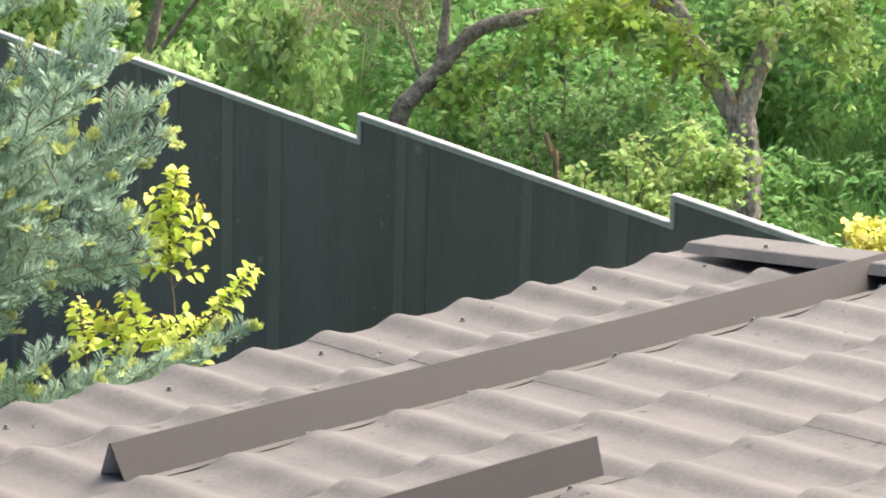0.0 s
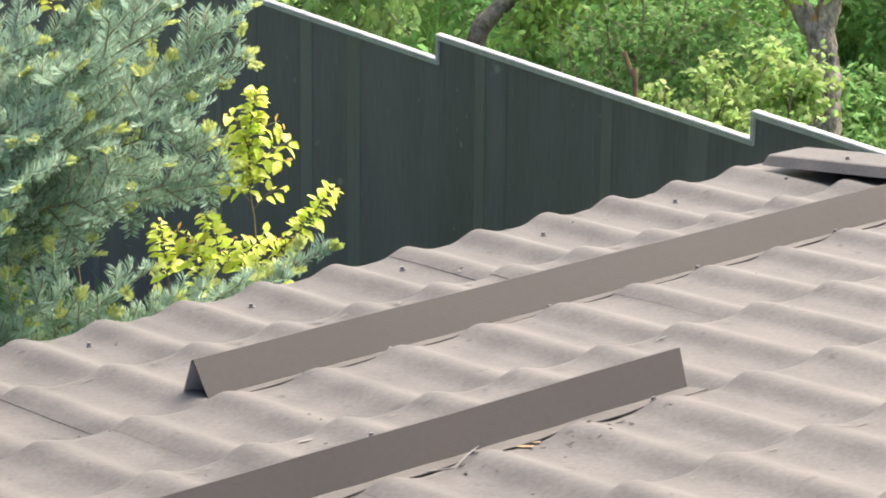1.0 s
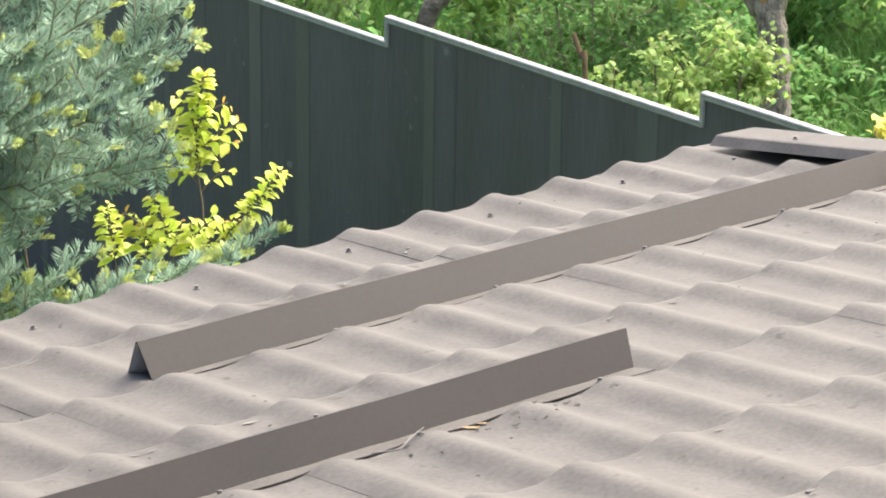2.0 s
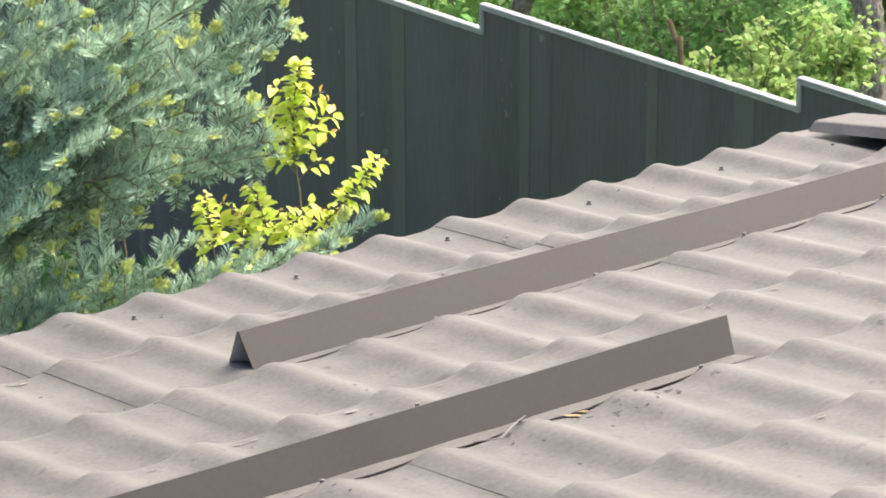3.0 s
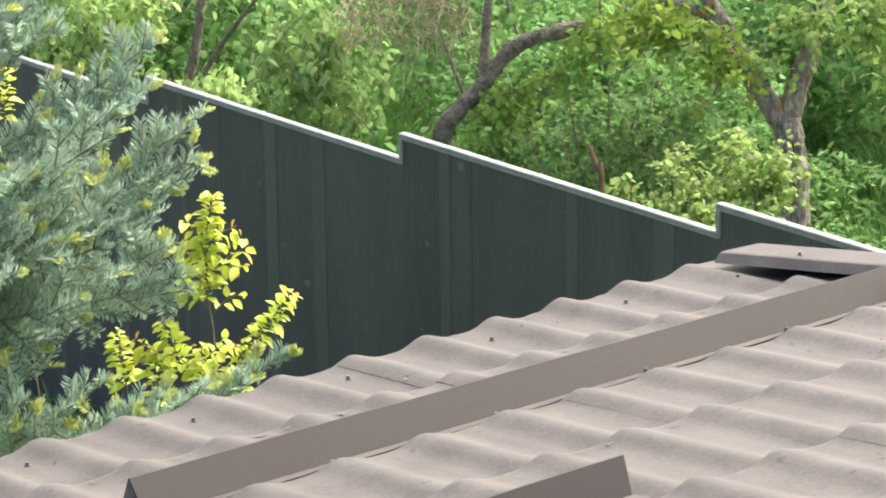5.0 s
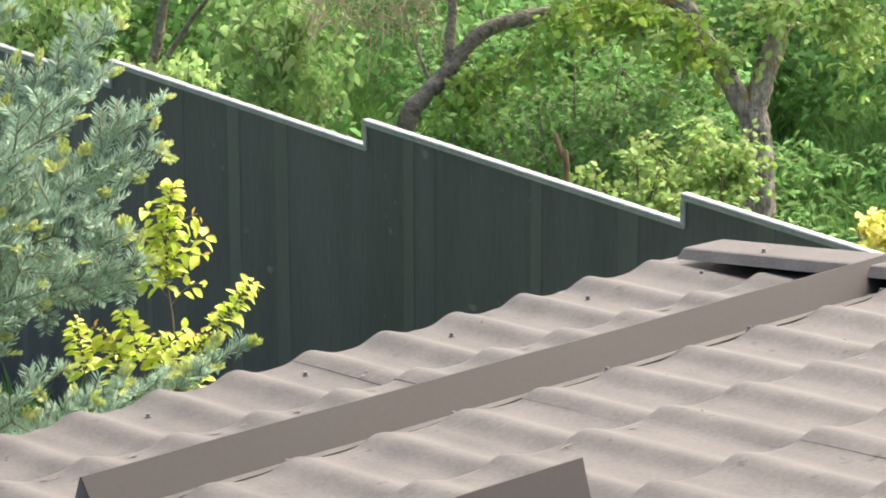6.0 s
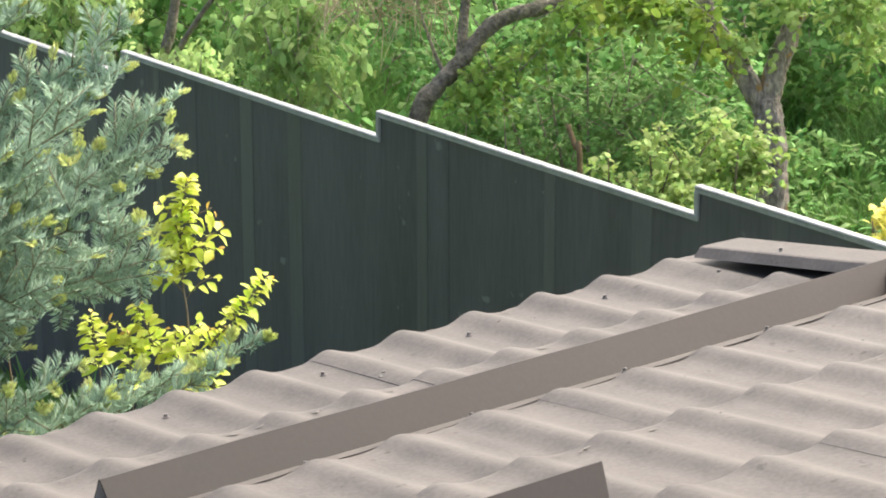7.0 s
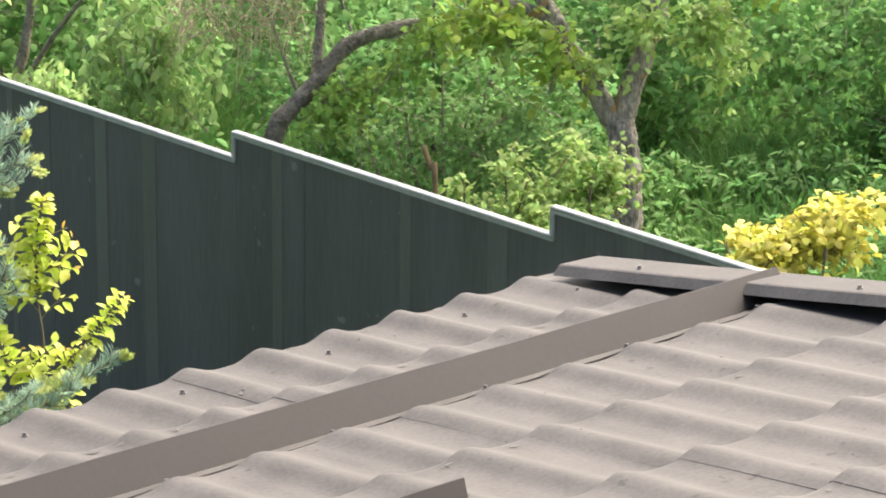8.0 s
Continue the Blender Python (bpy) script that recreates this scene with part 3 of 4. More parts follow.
def fir(x, y, height, seed):
    rng = np.random.default_rng(seed)
    z0 = ground_z(y)
    tree = thing("fir_tree", "blue-green fir with lime new tips beside the eave", "tree", at=(x, y, z0))
    inv = Matrix.Translation((-x, -y, -z0))
    trunk, limbs = Limbs(seed), Limbs(seed)
    trunk.add([(x, y, z0 - 0.1), (x + 0.02, y, z0 + height * 0.4), (x, y + 0.02, z0 + height)], 0.13, 0.01, 10)
    old, young = Needles(rng), Needles(rng)
    fence_side, house_side = np.array([0.79, -0.613, 0.0]), np.array([-0.613, -0.79, 0.0])

    def tuft(p, w, up):
        """A soft new shoot at a twig's end."""
        for turn in range(rng.integers(1, 4)):
            q = w + rng.normal(0, 0.38, 3) * (turn > 0)
            q /= np.linalg.norm(q)
            young.comb(p, p + q * rng.uniform(0.03, 0.055), up, 32, 0.028, 0.0075, 0.9, 0.5)

    def shoot(p, w, span, up, dens, tips, depth=0):
        """A twig with its comb of needles and, on longer twigs, side twigs."""
        e = p + w * span + np.array([0, 0, 0.10 * span])
        limbs.add([tuple(p), tuple(e)], 0.0032, 0.0014, 4, 0.0, 1)
        old.comb(p, e, up, max(8, int(span * dens)), 0.048, 0.0062)
        side = np.cross(w, up)
        side /= np.linalg.norm(side) + 1e-9
        if depth == 0 and span > 0.10:
            for k in range(int(span / 0.065)):
                s = 0.25 + 0.6 * (k + rng.random()) / max(1, int(span / 0.065))
                q = w * rng.uniform(0.8, 1.1) + side * (0.85 if k % 2 else -0.85) + up * rng.uniform(-0.12, 0.25)
                q /= np.linalg.norm(q)
                shoot(p + (e - p) * s, q, span * (1 - s) * rng.uniform(0.75, 1.15) + 0.03, up, dens, tips, 1)
        if rng.random() < tips * (1.3 if depth == 0 else 0.6):
            tuft(e, w, up)

    def bough(pts, size, first, dens, tips, spacing=0.09):
        line = limbs.add([tuple(q) for q in pts], 0.010, 0.0022, 6, 0.0, 4)
        arc = np.array([np.array(q) for q in line])
        lens = np.concatenate([[0], np.cumsum(np.linalg.norm(np.diff(arc, axis=0), axis=1))])
        d = arc[-1] - arc[0]
        d /= np.linalg.norm(d)
        up = np.array([0, 0, 0.85]) + house_side * rng.uniform(0.1, 0.8) + rng.normal(0, 0.28, 3)
        up -= d * (up @ d)
        up /= np.linalg.norm(up)
        for q, sp in enumerate(np.arange(max(first * lens[-1], lens[-1] - 0.85), lens[-1] - 0.02, spacing)):
            c = np.array([np.interp(sp, lens, arc[:, k]) for k in range(3)])
            axis = np.array([np.interp(min(sp + 0.05, lens[-1]), lens, arc[:, k]) for k in range(3)]) - c
            axis /= np.linalg.norm(axis)
            side = np.cross(axis, up)
            for sgn in (1, -1):
                span = min(size, 0.05 + (lens[-1] - sp) * 0.75) * rng.uniform(0.45, 1.2)
                w = axis * rng.uniform(0.55, 1.1) + side * sgn * rng.uniform(0.7, 1.1) + up * rng.uniform(-0.25, 0.6)
                shoot(c, w / np.linalg.norm(w), span, up, dens, tips)
        for q in range(len(arc) - 1):
            if lens[q] > first * lens[-1]:
                old.comb(arc[q], arc[q + 1], up, max(6, int((lens[q + 1] - lens[q]) * dens)), 0.048, 0.0062)
        if tips and rng.random() < 0.85:
            tuft(arc[-1], d, up)

    for w in range(46):
        zz = z0 + 0.35 + (height - 0.6) * (w / 46)
        reach = 2.1 * (1 - (zz - z0) / height) ** 0.75 + 0.1
        for b in range(11):
            az = 2 * np.pi * (b + 0.5 * (w % 2)) / 11 + rng.uniform(-0.22, 0.22)
            d = np.array([math.cos(az), math.sin(az), 0.0])
            beside, R = d @ fence_side, reach * rng.uniform(0.86, 1.05)
            open_side = beside > 0.1 and 1.5 < zz < 4.0
            if open_side:
                if (w + b) % 2:
                    continue
                R = min(R, np.interp(zz, [1.8, 2.0, 2.2, 2.4, 2.6, 2.9, 3.05, 3.25, 3.4], [1.05, 0.9, 0.85, 1.0, 1.15, 1.15, 0.85, 0.85, 1.05]) / max(0.6, beside))
            rise = rng.uniform(-0.05, 0.22)
            p0 = np.array([x, y, zz - 0.1])
            pts = [p0, p0 + d * R * 0.5 + [0, 0, -0.05 * R + rise * 0.3], p0 + d * R * 0.85 + [0, 0, rise * 0.6 - 0.05 * R], p0 + d * R + [0, 0, rise]]
            if open_side:
                bough(pts, 0.24, 0.55, 230, 0.04, 0.15)
            else:
                bough(pts, 0.30, 0.4, 60, 0.0, 0.25)
    # the longer boughs on the fence side, over the eave's edge and below
    for rows, dens, tips in ((UPPER_BOUGHS, 380, 0.18), (LOWER_BOUGHS, 320, 0.05), (EAVE_BOUGHS, 400, 0.16)):
        for tx, ty, tz, size, rise in rows:
            tip = np.array([tx, ty, tz])
            p0 = np.array([x, y, tz - rise - 0.12])
            d = (tip - p0) * [1, 1, 0]
            bough([p0, p0 + d * 0.5 + [0, 0, rise * 0.25], p0 + d * 0.8 + [0, 0, rise * 0.62 + 0.06], tip], size, 0.5, dens, tips)
    for name, limb in (("trunk", trunk), ("branchwork", limbs)):
        o = link(name, limb.v, limb.f, FIR_TWIG, tree, smooth=True, kind="stuff" if limb is limbs else "")
        o.matrix_parent_inverse = inv
    o = mesh_arrays("crown", np.concatenate(old.v), np.concatenate(old.f), NEEDLE, tree, "stuff")
    o.matrix_parent_inverse = inv
    o = mesh_arrays("new_growth", np.concatenate(young.v), np.concatenate(young.f), NEEDLE_NEW, tree, "stuff", "lime-green soft new shoots")
    o.matrix_parent_inverse = inv


fir(1.52, 4.42, 6.6, 3)


# ---- golden shrub between the fir and the fence ----
def leaf_mesh(name, length, width, mat, seed):
    r = random.Random(seed)
    v, f = [], []
    prof = ((0.0, 0.02), (0.18, 0.55), (0.45, 1.0), (0.72, 0.78), (0.92, 0.35), (1.0, 0.03))
    curl, fold = r.uniform(0.15, 0.45), r.uniform(0.15, 0.4)
    for t, w in prof:
        hw = width * 0.5 * w
        z = -curl * length * t * t
        v += [(-hw, t * length, z + fold * hw), (0, t * length, z), (hw, t * length, z + fold * hw)]
    for k in range(len(prof) - 1):
        a = k * 3
        f += [(a, a + 1, a + 4, a + 3), (a + 1, a + 2, a + 5, a + 4)]
    me = bpy.data.meshes.new(name)
    me.from_pydata(v, [], f)
    me.polygons.foreach_set("use_smooth", [True] * len(f))
    me.materials.append(mat)
    return me


GOLD = [leaf_mesh("leaf", 0.049 * q, 0.031 * q, LEAF_GOLD, k) for k, q in enumerate((0.8, 1.0, 1.15, 0.92))]


YOUNG = leaf_mesh("leaf", 0.034, 0.022, LEAF_ORANGE, 9)


def golden_shrub(stems, base, seed):
    """Stems are (points, first leafy fraction, leaves)."""
    rng = random.Random(seed)
    shrub = thing("golden_shrub", "golden-leaved shrub with upright shoots before the dark fence", "shrub", at=base)
    inv = Matrix.Translation(-Vector(base))
    limbs = Limbs(seed)
    for pts, first, some in stems:
        count = int(some * 1.15)
        line = limbs.add(pts, 0.0055 if len(pts) > 3 else 0.0025, 0.0015, 5, 0.0, 6)
        n = len(line) - 1
        for k in range(count):
            t = first + (1 - first) * (k + rng.random()) / count
            q = min(int(t * n), n - 1)
            p = line[q].lerp(line[q + 1], t * n - q)
            d = (line[q + 1] - line[q]).normalized()
            ang = k * 2.4 + rng.uniform(-0.5, 0.5)
            a = d.orthogonal().normalized()
            out = a * math.cos(ang) + d.cross(a) * math.sin(ang)
            way = (out * rng.uniform(0.8, 1.2) + d * rng.uniform(0.1, 0.6) + Vector((0, 0, rng.uniform(-0.35, 0.1)))).normalized()
            p = p + way * rng.uniform(0.0, 0.014)
            up = (Vector((0, 0, 1)) + Vector((rng.uniform(-0.6, 0.6), rng.uniform(-0.7, 0.1), 0))).normalized()
            side = way.cross(up).normalized()
            up = side.cross(way)
            m = Matrix((side, way, up)).transposed().to_4x4()
            ob = new("leaf", YOUNG if k >= count - 2 and count > 11 else GOLD[rng.randrange(4)])
            ob.parent = shrub
            ob.matrix_parent_inverse = inv
            ob.matrix_basis = Matrix.Translation(p) @ m @ Matrix.Scale(rng.uniform(0.78, 1.15) * (1.0 - 0.35 * max(0, t - 0.8) / 0.2), 4)
    o = link("stem", limbs.v, limbs.f, STEM, shrub, smooth=True)
    o.matrix_parent_inverse = inv


gz = ground_z(3.6)
golden_shrub([
    ([(2.95, 3.55, gz), (3.00, 3.42, 1.6), (3.02, 3.38, 2.25), (3.04, 3.43, 2.43), (3.072, 3.48, 2.61), (3.122, 3.505, 2.75)], 0.62, 116),
    ([(2.97, 3.55, gz), (3.0, 3.42, 1.7), (3.06, 3.34, 2.20), (3.12, 3.30, 2.31), (3.248, 3.261, 2.46)], 0.76, 50),
    ([(2.94, 3.56, gz), (2.92, 3.45, 1.8), (2.93, 3.42, 2.18), (2.90, 3.48, 2.38)], 0.72, 40),
    ([(2.92, 3.58, gz), (2.84, 3.52, 1.7), (2.80, 3.54, 2.10), (2.79, 3.58, 2.35)], 0.74, 42),
    ([(2.95, 3.55, gz), (2.98, 3.40, 1.6), (2.99, 3.38, 2.05), (2.97, 3.38, 2.31)], 0.66, 52),
    ([(2.95, 3.55, gz), (3.02, 3.36, 1.6), (3.06, 3.32, 2.05), (3.09, 3.31, 2.30)], 0.68, 44),
    ([(2.93, 3.57, gz), (2.88, 3.50, 1.6), (2.87, 3.48, 2.05), (2.86, 3.48, 2.30)], 0.68, 44),
    ([(3.05, 3.45, 2.50), (3.10, 3.42, 2.56), (3.17, 3.38, 2.60)], 0.1, 15),
    ([(3.05, 3.45, 2.50), (3.02, 3.50, 2.57), (2.97, 3.55, 2.60)], 0.1, 15),
    ([(3.06, 3.47, 2.57), (3.09, 3.45, 2.63), (3.15, 3.42, 2.66)], 0.1, 12),
    ([(3.06, 3.47, 2.57), (3.05, 3.50, 2.64), (3.02, 3.53, 2.68)], 0.1, 12),
    ([(3.05, 3.45, 2.52), (3.09, 3.40, 2.55), (3.12, 3.36, 2.54)], 0.1, 12),
    ([(3.04, 3.43, 2.46), (3.01, 3.44, 2.51), (2.98, 3.47, 2.53)], 0.1, 12),
    ([(3.02, 3.38, 2.20), (3.06, 3.36, 2.27), (3.13, 3.33, 2.30)], 0.1, 14),
    ([(2.98, 3.40, 2.20), (2.92, 3.44, 2.27), (2.86, 3.49, 2.28)], 0.1, 14),
    ([(3.04, 3.42, 2.40), (3.0, 3.46, 2.46), (2.97, 3.50, 2.47)], 0.2, 9),
    ([(3.04, 3.42, 2.38), (3.08, 3.40, 2.43), (3.13, 3.38, 2.45)], 0.2, 7),
    ([(2.96, 3.38, 2.22), (2.98, 3.34, 2.29), (3.03, 3.31, 2.33)], 0.1, 14),
    ([(2.88, 3.46, 2.22), (2.86, 3.50, 2.29), (2.82, 3.53, 2.33)], 0.1, 14),
    ([(2.55, 3.5, gz), (2.2, 3.3, 1.6), (2.12, 3.26, 2.05), (2.09, 3.27, 2.36)], 0.72, 34),
    ([(2.90, 3.70, gz), (2.72, 3.9, 1.8), (2.66, 3.97, 2.8), (2.69, 4.01, 3.14)], 0.78, 34),
], (2.95, 3.55, gz), 11)


# ---- garden beyond the fence ----
def tree_of(name, label, base, limb_rows, seeds, masses, leaf_mat, bark, size, per=14, radius=0.16, category="tree", slim=0.6, droop=0.25, young=None):
    """limb_rows: (points, r0, r1). masses: (centre, radii, sprays)."""
    t = thing(name, label, category, at=base)
    inv = Matrix.Translation(-Vector(base))
    for k, (pts, r0, r1) in enumerate(limb_rows):
        limbs = Limbs(seeds + k)
        limbs.add(pts, r0, r1, 26 if r0 > 0.03 else 6, 0.22 if r0 > 0.03 else 0.1, 16 if r0 > 0.03 else 6)
        o = link("stem" if category != "tree" else ("limb" if k else "trunk"), limbs.v, limbs.f, bark, t, smooth=True)
        o.matrix_parent_inverse = inv
    limbs = Limbs(seeds)
    rng = np.random.default_rng(seeds)
    cents = []
    for c, r, n in masses:
        q = unit(n, rng) * rng.uniform(0.15, 1.0, n)[:, None] ** 0.6
        cents.append(np.array(c) + q * np.array(r))
    cents = np.concatenate(cents)
    # a thin twig from each third spray towards the middle
    for k in range(0, len(cents), 4):
        c = Vector(cents[k])
        d = Vector(rng.normal(size=3)).normalized() * radius * 1.1
        d.z = abs(d.z) * 0.5 + 0.05
        limbs.add([c - d, c, c + d * 0.8], 0.0045, 0.0015, 4, 0.0, 2)
    o = link("twig_work", limbs.v, limbs.f, bark, t, smooth=True, kind="stuff")
    o.matrix_parent_inverse = inv
    v, f = sprays(rng, cents, radius, per, size, droop, slim=slim)
    o = mesh_arrays("crown", v, f, leaf_mat, t, "stuff")
    o.matrix_parent_inverse = inv
    if young:
        cents = np.concatenate([np.array(c) + unit(n, rng) * rng.uniform(0.15, 1.0, n)[:, None] * np.array(r) for c, r, n in young])
        v, f = sprays(rng, cents, radius * 0.8, per, size * 0.9, droop, slim=slim)
        o = mesh_arrays("young_foliage", v, f, LEAF_LIME, t, "stuff", "yellow-green young leaves")
        o.matrix_parent_inverse = inv
    return t


g = ground_z
tree_of("apple_tree", "old apple tree with a forked lichen-spotted trunk", (8.30, 6.0, g(6.0)),
        [([(8.24, 6.0, g(6) - 0.1), (8.245, 6.01, 0.6), (8.25, 6.012, 1.16), (8.28, 6.07, 1.40), (8.30, 6.13, 1.58)], 0.078, 0.068),
         ([(8.30, 6.13, 1.52), (8.36, 6.13, 1.70), (8.472, 6.136, 1.93), (8.558, 6.14, 2.12), (8.62, 6.2, 2.5), (8.9, 6.3, 3.2)], 0.064, 0.03),
         ([(8.30, 6.12, 1.52), (8.24, 6.23, 1.70), (8.188, 6.358, 1.896), (8.146, 6.468, 2.08), (8.0, 6.7, 2.5), (7.8, 7.0, 3.0)], 0.058, 0.026),
         ([(8.16, 6.43, 2.02), (8.05, 6.6, 2.10), (7.9, 6.8, 2.13)], 0.04, 0.02)],
        21, [((8.3, 6.9, 2.6), (1.1, 0.9, 0.5), 140), ((7.80, 6.50, 2.08), (0.32, 0.25, 0.10), 24), ((8.0, 6.28, 1.93), (0.10, 0.10, 0.16), 14), ((8.95, 6.0, 2.7), (0.8, 0.8, 0.5), 90)], LEAF_APPLE, BARK, 0.062,
        young=[((8.34, 6.02, 2.08), (0.14, 0.10, 0.08), 16), ((8.22, 6.2, 1.85), (0.10, 0.10, 0.12), 7), ((8.75, 5.9, 1.9), (0.2, 0.2, 0.2), 16), ((8.56, 5.84, 2.10), (0.16, 0.14, 0.10), 20), ((8.56, 5.75, 1.88), (0.05, 0.05, 0.12), 4), ((7.85, 6.42, 2.04), (0.28, 0.2, 0.11), 30)])
tree_of("leaning_tree", "leaning dark-barked fruit tree behind the fence", (7.25, 7.8, g(7.8)),
        [([(7.2, 7.75, g(7.8) - 0.1), (7.25, 7.7, 0.8), (7.36, 7.646, 1.354), (7.445, 7.622, 1.475), (7.575, 7.57, 1.605), (7.735, 7.518, 1.785), (7.913, 7.412, 1.854), (8.05, 7.33, 1.88)], 0.054, 0.034),
         ([(7.56, 7.57, 1.56), (7.641, 7.623, 1.859), (7.685, 7.653, 2.023), (7.8, 7.7, 2.5)], 0.03, 0.02),
         ([(7.52, 7.58, 1.50), (7.485, 7.639, 1.60), (7.466, 7.727, 1.779), (7.4, 7.8, 2.1)], 0.014, 0.006)],
        22, [((7.9, 7.9, 2.6), (0.9, 0.9, 0.35), 150), ((7.54, 7.42, 1.545), (0.11, 0.10, 0.06), 15), ((7.52, 7.40, 1.44), (0.12, 0.12, 0.05), 7), ((8.06, 7.2, 1.88), (0.14, 0.12, 0.10), 16), ((7.70, 7.36, 1.62), (0.14, 0.1, 0.07), 12), ((7.9, 7.2, 1.72), (0.15, 0.15, 0.1), 8)], LEAF_MID, BARK_DARK, 0.055)
tree_of("cherry_tree", "broad-leaved light green fruit tree behind the fence", (6.9, 9.6, g(9.6)),
        [([(6.9, 9.6, g(9.6) - 0.1), (6.9, 9.5, 0.9), (7.0, 9.3, 1.6), (7.1, 9.2, 2.6)], 0.05, 0.015),
         ([(6.95, 9.4, 1.2), (6.9, 8.9, 1.7), (6.95, 8.5, 2.1)], 0.02, 0.008)],
        23, [((6.75, 9.95, 1.80), (0.4, 0.48, 0.42), 95), ((6.85, 9.05, 1.42), (0.3, 0.5, 0.12), 28), ((6.85, 9.0, 2.15), (0.35, 0.6, 0.14), 34), ((6.9, 8.05, 1.72), (0.32, 0.32, 0.38), 90), ((6.7, 10.7, 1.9), (0.4, 0.6, 0.5), 110)], LEAF_BROAD, BARK_DARK, 0.070, 17, 0.14, droop=0.8, slim=0.45)
tree_of("hazel_bush", "dense dark green bush in the garden", (9.3, 8.6, g(8.6)),
        [([(9.3 + dx, 8.6 + dy, g(8.6) - 0.1), (9.3 + dx * 2, 8.6 + dy * 2, 0.8), (9.3 + dx * 4, 8.6 + dy * 4, 1.9)], 0.022, 0.006) for dx, dy in ((0.1, 0.05), (-0.12, 0.1), (0.02, -0.15), (-0.05, -0.05), (0.18, 0.12))],
        24, [((9.2, 8.4, 0.95), (1.0, 1.0, 0.75), 560), ((10.4, 10.4, 1.1), (1.4, 1.4, 0.9), 460)], LEAF_DARK, BARK_DARK, 0.066, 14, 0.17, "bush")
tree_of("currant_bush", "small-leaved dark green bush on thin dark stems", (8.15, 7.3, g(7.3)),
        [([(8.15, 7.2, g(7.2) - 0.1), (8.15 + dx, 7.2 + dy, 0.8), (8.18 + dx * 2.2, 7.2 + dy * 2.2, 1.62)], 0.014, 0.004) for dx, dy in ((0.06, -0.05), (-0.10, 0.08), (0.16, -0.16), (-0.02, 0.02), (-0.18, 0.2))],
        29, [((8.1, 7.3, 1.22), (0.42, 0.42, 0.30), 120), ((8.35, 6.85, 1.35), (0.35, 0.35, 0.28), 100), ((8.5, 6.9, 0.7), (0.5, 0.5, 0.5), 70)], LEAF_SMALL, BARK_DARK, 0.042, 15, 0.13, "bush", slim=0.62)
tree_of("elder_bush", "leafy green bush deeper in the garden", (8.4, 11.0, g(11)),
        [([(8.4 + dx, 11.0 + dy, g(11) - 0.1), (8.4 + dx * 2, 11 + dy * 2, 0.7), (8.4 + dx * 4, 11 + dy * 4, 1.6)], 0.022, 0.006) for dx, dy in ((0.1, 0.05), (-0.12, 0.1), (0.02, -0.15))],
        28, [((8.1, 10.9, 1.0), (0.8, 1.7, 0.95), 480), ((7.6, 12.6, 1.2), (0.7, 1.5, 0.9), 300)], LEAF_DARK, BARK_DARK, 0.085, 13, 0.2, "bush")
tree_of("lime_shrub", "light green leafy shrub against the fence", (7.35, 5.6, g(5.6)),
        [([(7.35 + dx, 5.6 + dy, g(5.6) - 0.1), (7.37 + dx * 2, 5.62 + dy * 2, 0.8), (7.4 + dx * 3, 5.64 + dy * 3, 1.6)], 0.012, 0.004) for dx, dy in ((0.05, 0.02), (-0.06, 0.05), (0.02, -0.06), (0.09, -0.03))],
        25, [((7.38, 5.66, 1.42), (0.34, 0.3, 0.20), 80), ((7.60, 5.52, 1.55), (0.13, 0.13, 0.17), 26), ((7.50, 5.64, 1.68), (0.07, 0.07, 0.12), 9), ((7.08, 5.92, 1.42), (0.07, 0.07, 0.15), 10), ((7.28, 5.80, 1.60), (0.08, 0.08, 0.10), 8)], LEAF_LIME, STEM, 0.042, 17, 0.11, "shrub", slim=0.7)
tree_of("yellow_shrub", "yellow-leaved shrub behind the fence's end", (6.95, 3.85, g(3.85)),
        [([(6.95 + dx, 3.85 + dy, g(3.85) - 0.1), (6.97 + dx * 2, 3.87 + dy * 2, 1.0), (7.0 + dx * 3, 3.88 + dy * 3, 1.75)], 0.012, 0.004) for dx, dy in ((0.05, 0.02), (-0.06, 0.05), (0.02, -0.06))],
        26, [((6.98, 3.92, 1.70), (0.30, 0.22, 0.14), 60), ((7.25, 3.75, 1.80), (0.25, 0.2, 0.14), 40)], LEAF_YELLOW, STEM, 0.055, 12, 0.1, "shrub", slim=0.7)
tree_of("thicket", "dark green thicket at the back of the garden", (13.0, 11.0, g(11)),
        [([(13, 11, g(11) - 0.1), (13, 11.1, 1.0), (13.1, 11.0, 2.2)], 0.05, 0.02)],
        27, [((12.4, 9.4, 0.9), (0.9, 1.4, 0.9), 420), ((12.6, 7.6, 1.0), (1.0, 0.9, 0.75), 330), ((13.2, 6.3, 1.0), (1.0, 0.9, 0.75), 300), ((11.2, 13.2, 0.9), (1.8, 1.6, 1.1), 480), ((15.0, 12.5, 1.6), (1.8, 3.0, 1.5), 520), ((9.0, 13.0, 0.8), (1.2, 1.6, 1.0), 320)], LEAF_DARK, BARK_DARK, 0.075, 14, 0.22, "bush")


# weathered stake in the shrubs
v, f = tube(smooth_path([(7.27, 6.26, g(6.26) - 0.1), (7.27, 6.32, 1.36), (7.275, 6.36, 1.47), (7.27, 6.41, 1.575)], 5), [0.015] * 5 + [0.014] * 5 + [0.012] * 6, 9, 0.12, random.Random(4))
tagged(link("garden_stake", v, f, STAKE, smooth=True), "weathered brown wooden stake among garden shrubs", "stake")

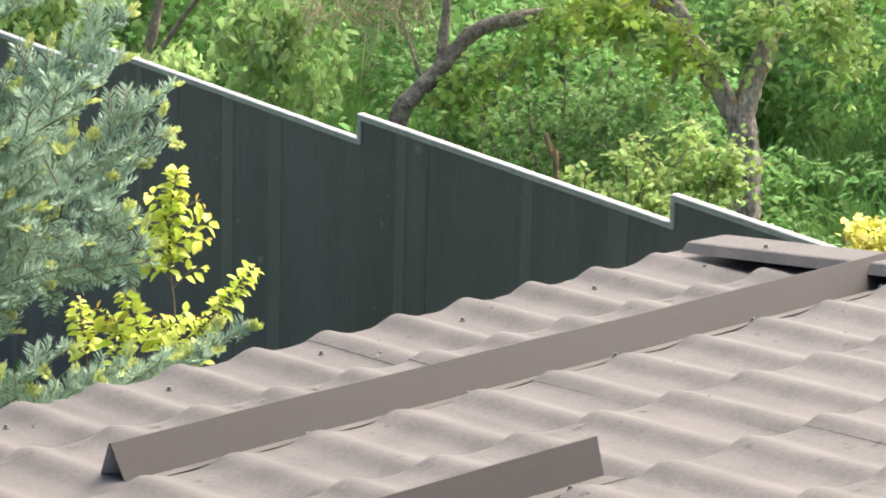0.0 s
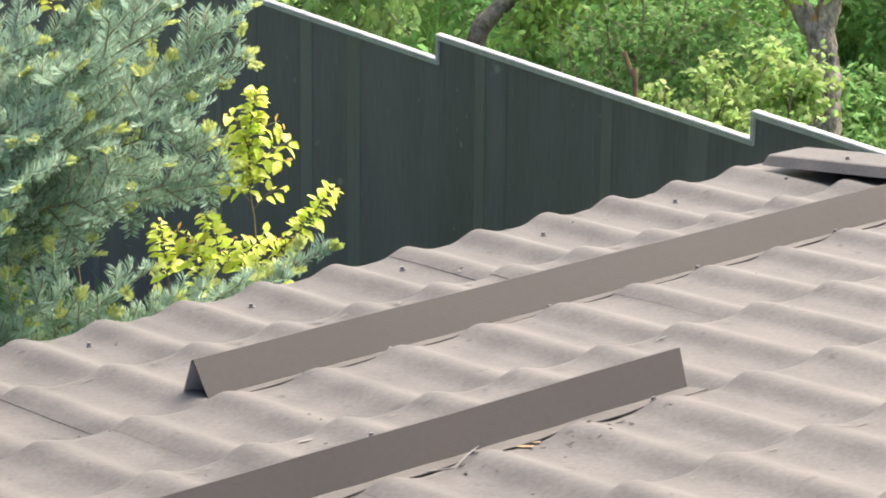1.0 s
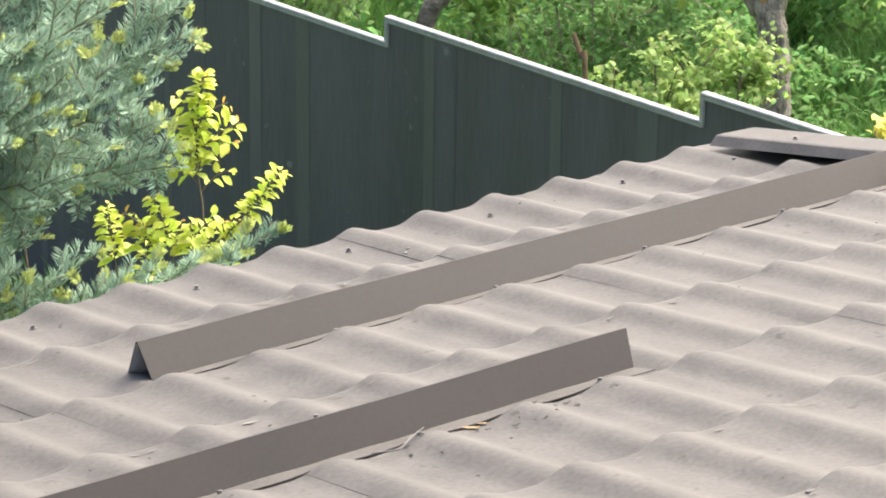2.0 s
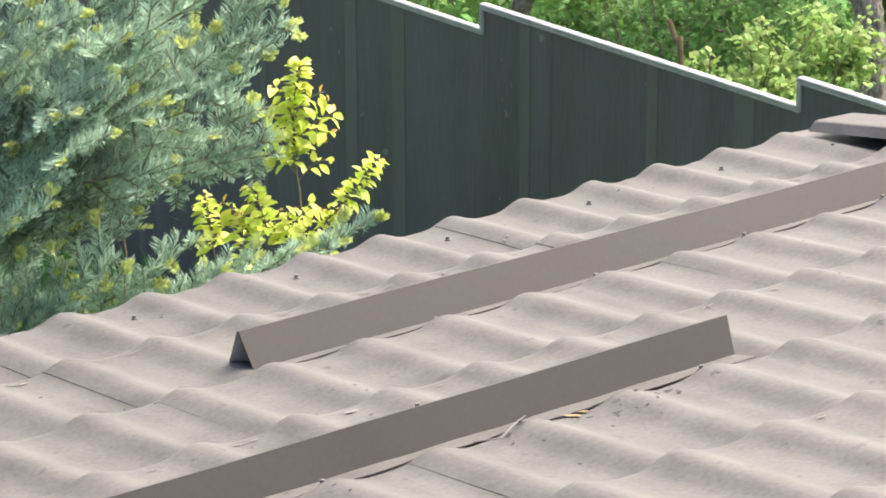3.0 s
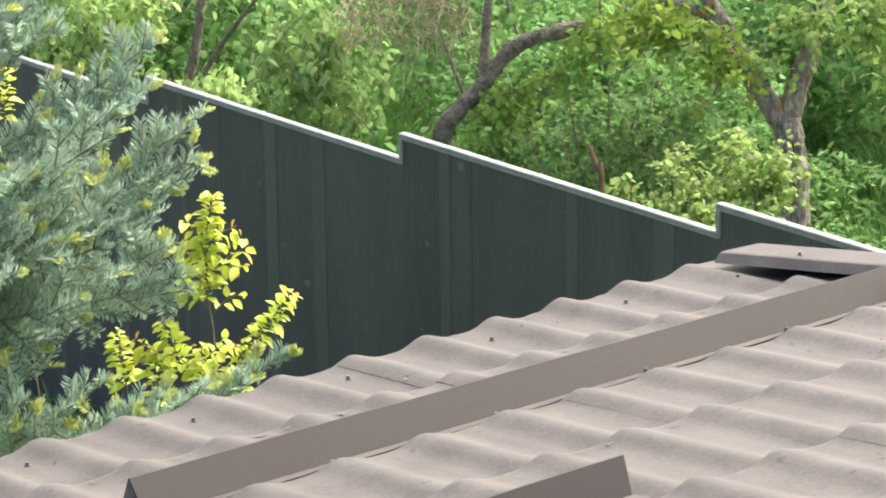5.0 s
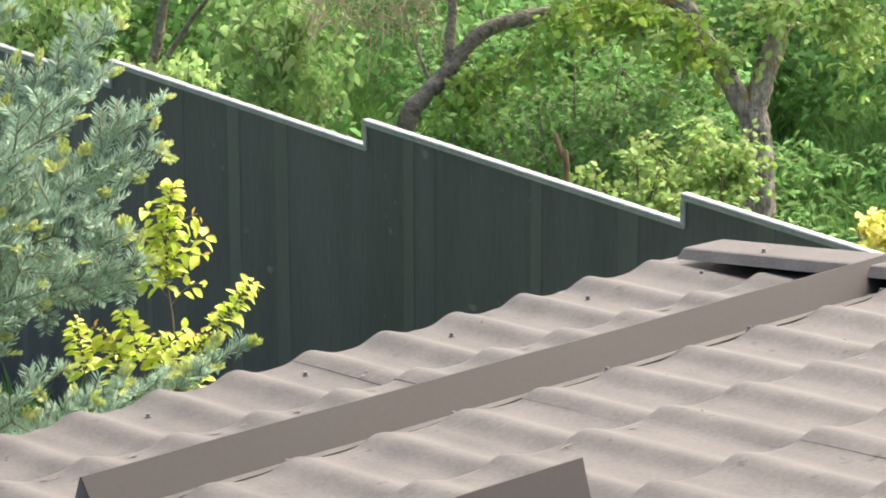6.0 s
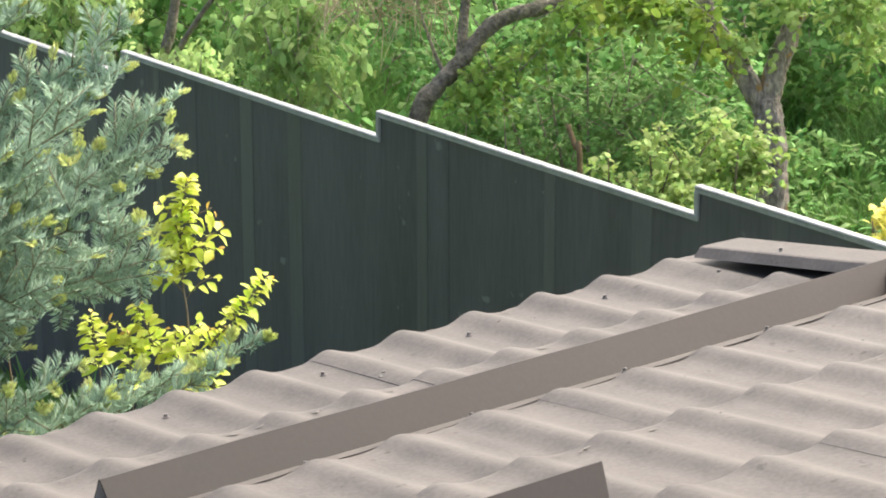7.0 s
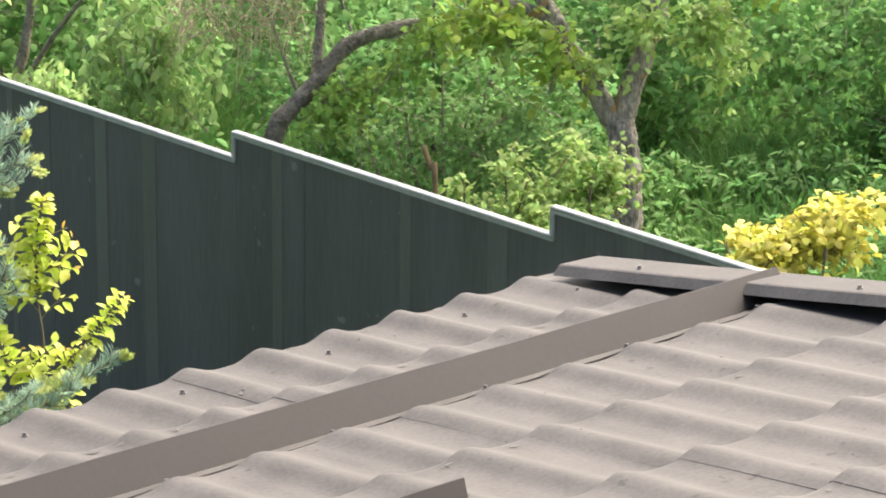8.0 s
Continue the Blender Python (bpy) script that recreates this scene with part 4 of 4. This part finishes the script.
# withered brushwood hanging in the leaning tree
rng_b = random.Random(9)
brush = Limbs(9)
for k in range(230):
    a = Vector((rng_b.uniform(6.72, 7.18), 0, rng_b.uniform(1.96, 2.4)))
    a.y = 7.42 - (a.x - 6.95) * 0.75 + rng_b.uniform(-0.15, 0.15)
    d = Vector((rng_b.uniform(-0.22, 0.2), rng_b.uniform(-0.2, 0.2), rng_b.uniform(-0.26, 0.06)))
    bend = Vector((rng_b.uniform(-0.07, 0.07), rng_b.uniform(-0.07, 0.07), rng_b.uniform(-0.02, 0.08)))
    brush.add([a, a + d * 0.35 + bend, a + d * 0.7 + bend * 0.4, a + d], 0.0035, 0.0012, 4, 0.0, 3)
ob = link("withered_brushwood", brush.v, brush.f, DRY)
tagged(ob, "tangle of withered tan twigs hanging in a tree", "dead twigs", kind="stuff")

# leafy weeds standing in the grass
rng_w = np.random.default_rng(31)
n = 1500
wx, wy = rng_w.uniform(9.2, 12.4, n), rng_w.uniform(5.0, 10.0, n)
wz = -0.0575 * (wy - 5.3) + rng_w.uniform(0.05, 0.78, n) * (0.75 + 0.35 * np.sin(wx * 2.3) * np.sin(wy * 1.9))
v, f = sprays(rng_w, np.stack([wx, wy, wz], 1), 0.14, 16, 0.085, 0.0, slim=0.3)
tagged(mesh_arrays("tall_weeds", v, f, GRASS, None), "tall soft leafy weeds behind the fence", "weeds", kind="stuff")


# ---- grass ----
def grass(name, label, regions, seed):
    rng = np.random.default_rng(seed)
    vs, fs, off = [], [], 0
    for x0, x1, y0, y1, n, hh in regions:
        x, y = rng.uniform(x0, x1, n), rng.uniform(y0, y1, n)
        z = -0.0575 * (np.clip(y, -8, 30) - 5.3)
        clump = 0.7 + 0.45 * np.sin(x * 2.1 + np.sin(y * 1.7) * 2) * np.sin(y * 2.4)
        L = hh * rng.uniform(0.5, 1.2, n) * np.clip(clump, 0.4, 1.3)
        lean = rng.normal(0, 0.32, (n, 2))
        az = rng.uniform(0, np.pi, n)
        wd = rng.uniform(0.006, 0.013, n)
        ax = np.stack([np.cos(az) * wd, np.sin(az) * wd, np.zeros(n)], 1)
        b = np.stack([x, y, z - 0.02], 1)
        m = b + np.stack([lean[:, 0] * L * 0.35, lean[:, 1] * L * 0.35, L * 0.6], 1)
        t = b + np.stack([lean[:, 0] * L, lean[:, 1] * L, L * 0.92], 1)
        v = np.stack([b - ax, b + ax, m + ax * 0.8, m - ax * 0.8, t], 1).reshape(-1, 3)
        i = np.arange(n)[:, None, None] * 5 + off
        f = (np.array([[0, 1, 2], [0, 2, 3], [3, 2, 4]])[None] + i).reshape(-1, 3)
        vs.append(v)
        fs.append(f)
        off += n * 5
    ob = mesh_arrays(name, np.concatenate(vs), np.concatenate(fs), GRASS, None)
    tagged(ob, label, "grass", kind="stuff")


grass("meadow_grass", "tall uncut green meadow grass behind the fence", [(6.3, 10, 3.5, 13, 26000, 0.5), (9, 13, 5, 14, 42000, 0.55), (12, 18, 6, 18, 26000, 0.6), (2.5, 5.9, 1, 12, 9000, 0.3)], 5)
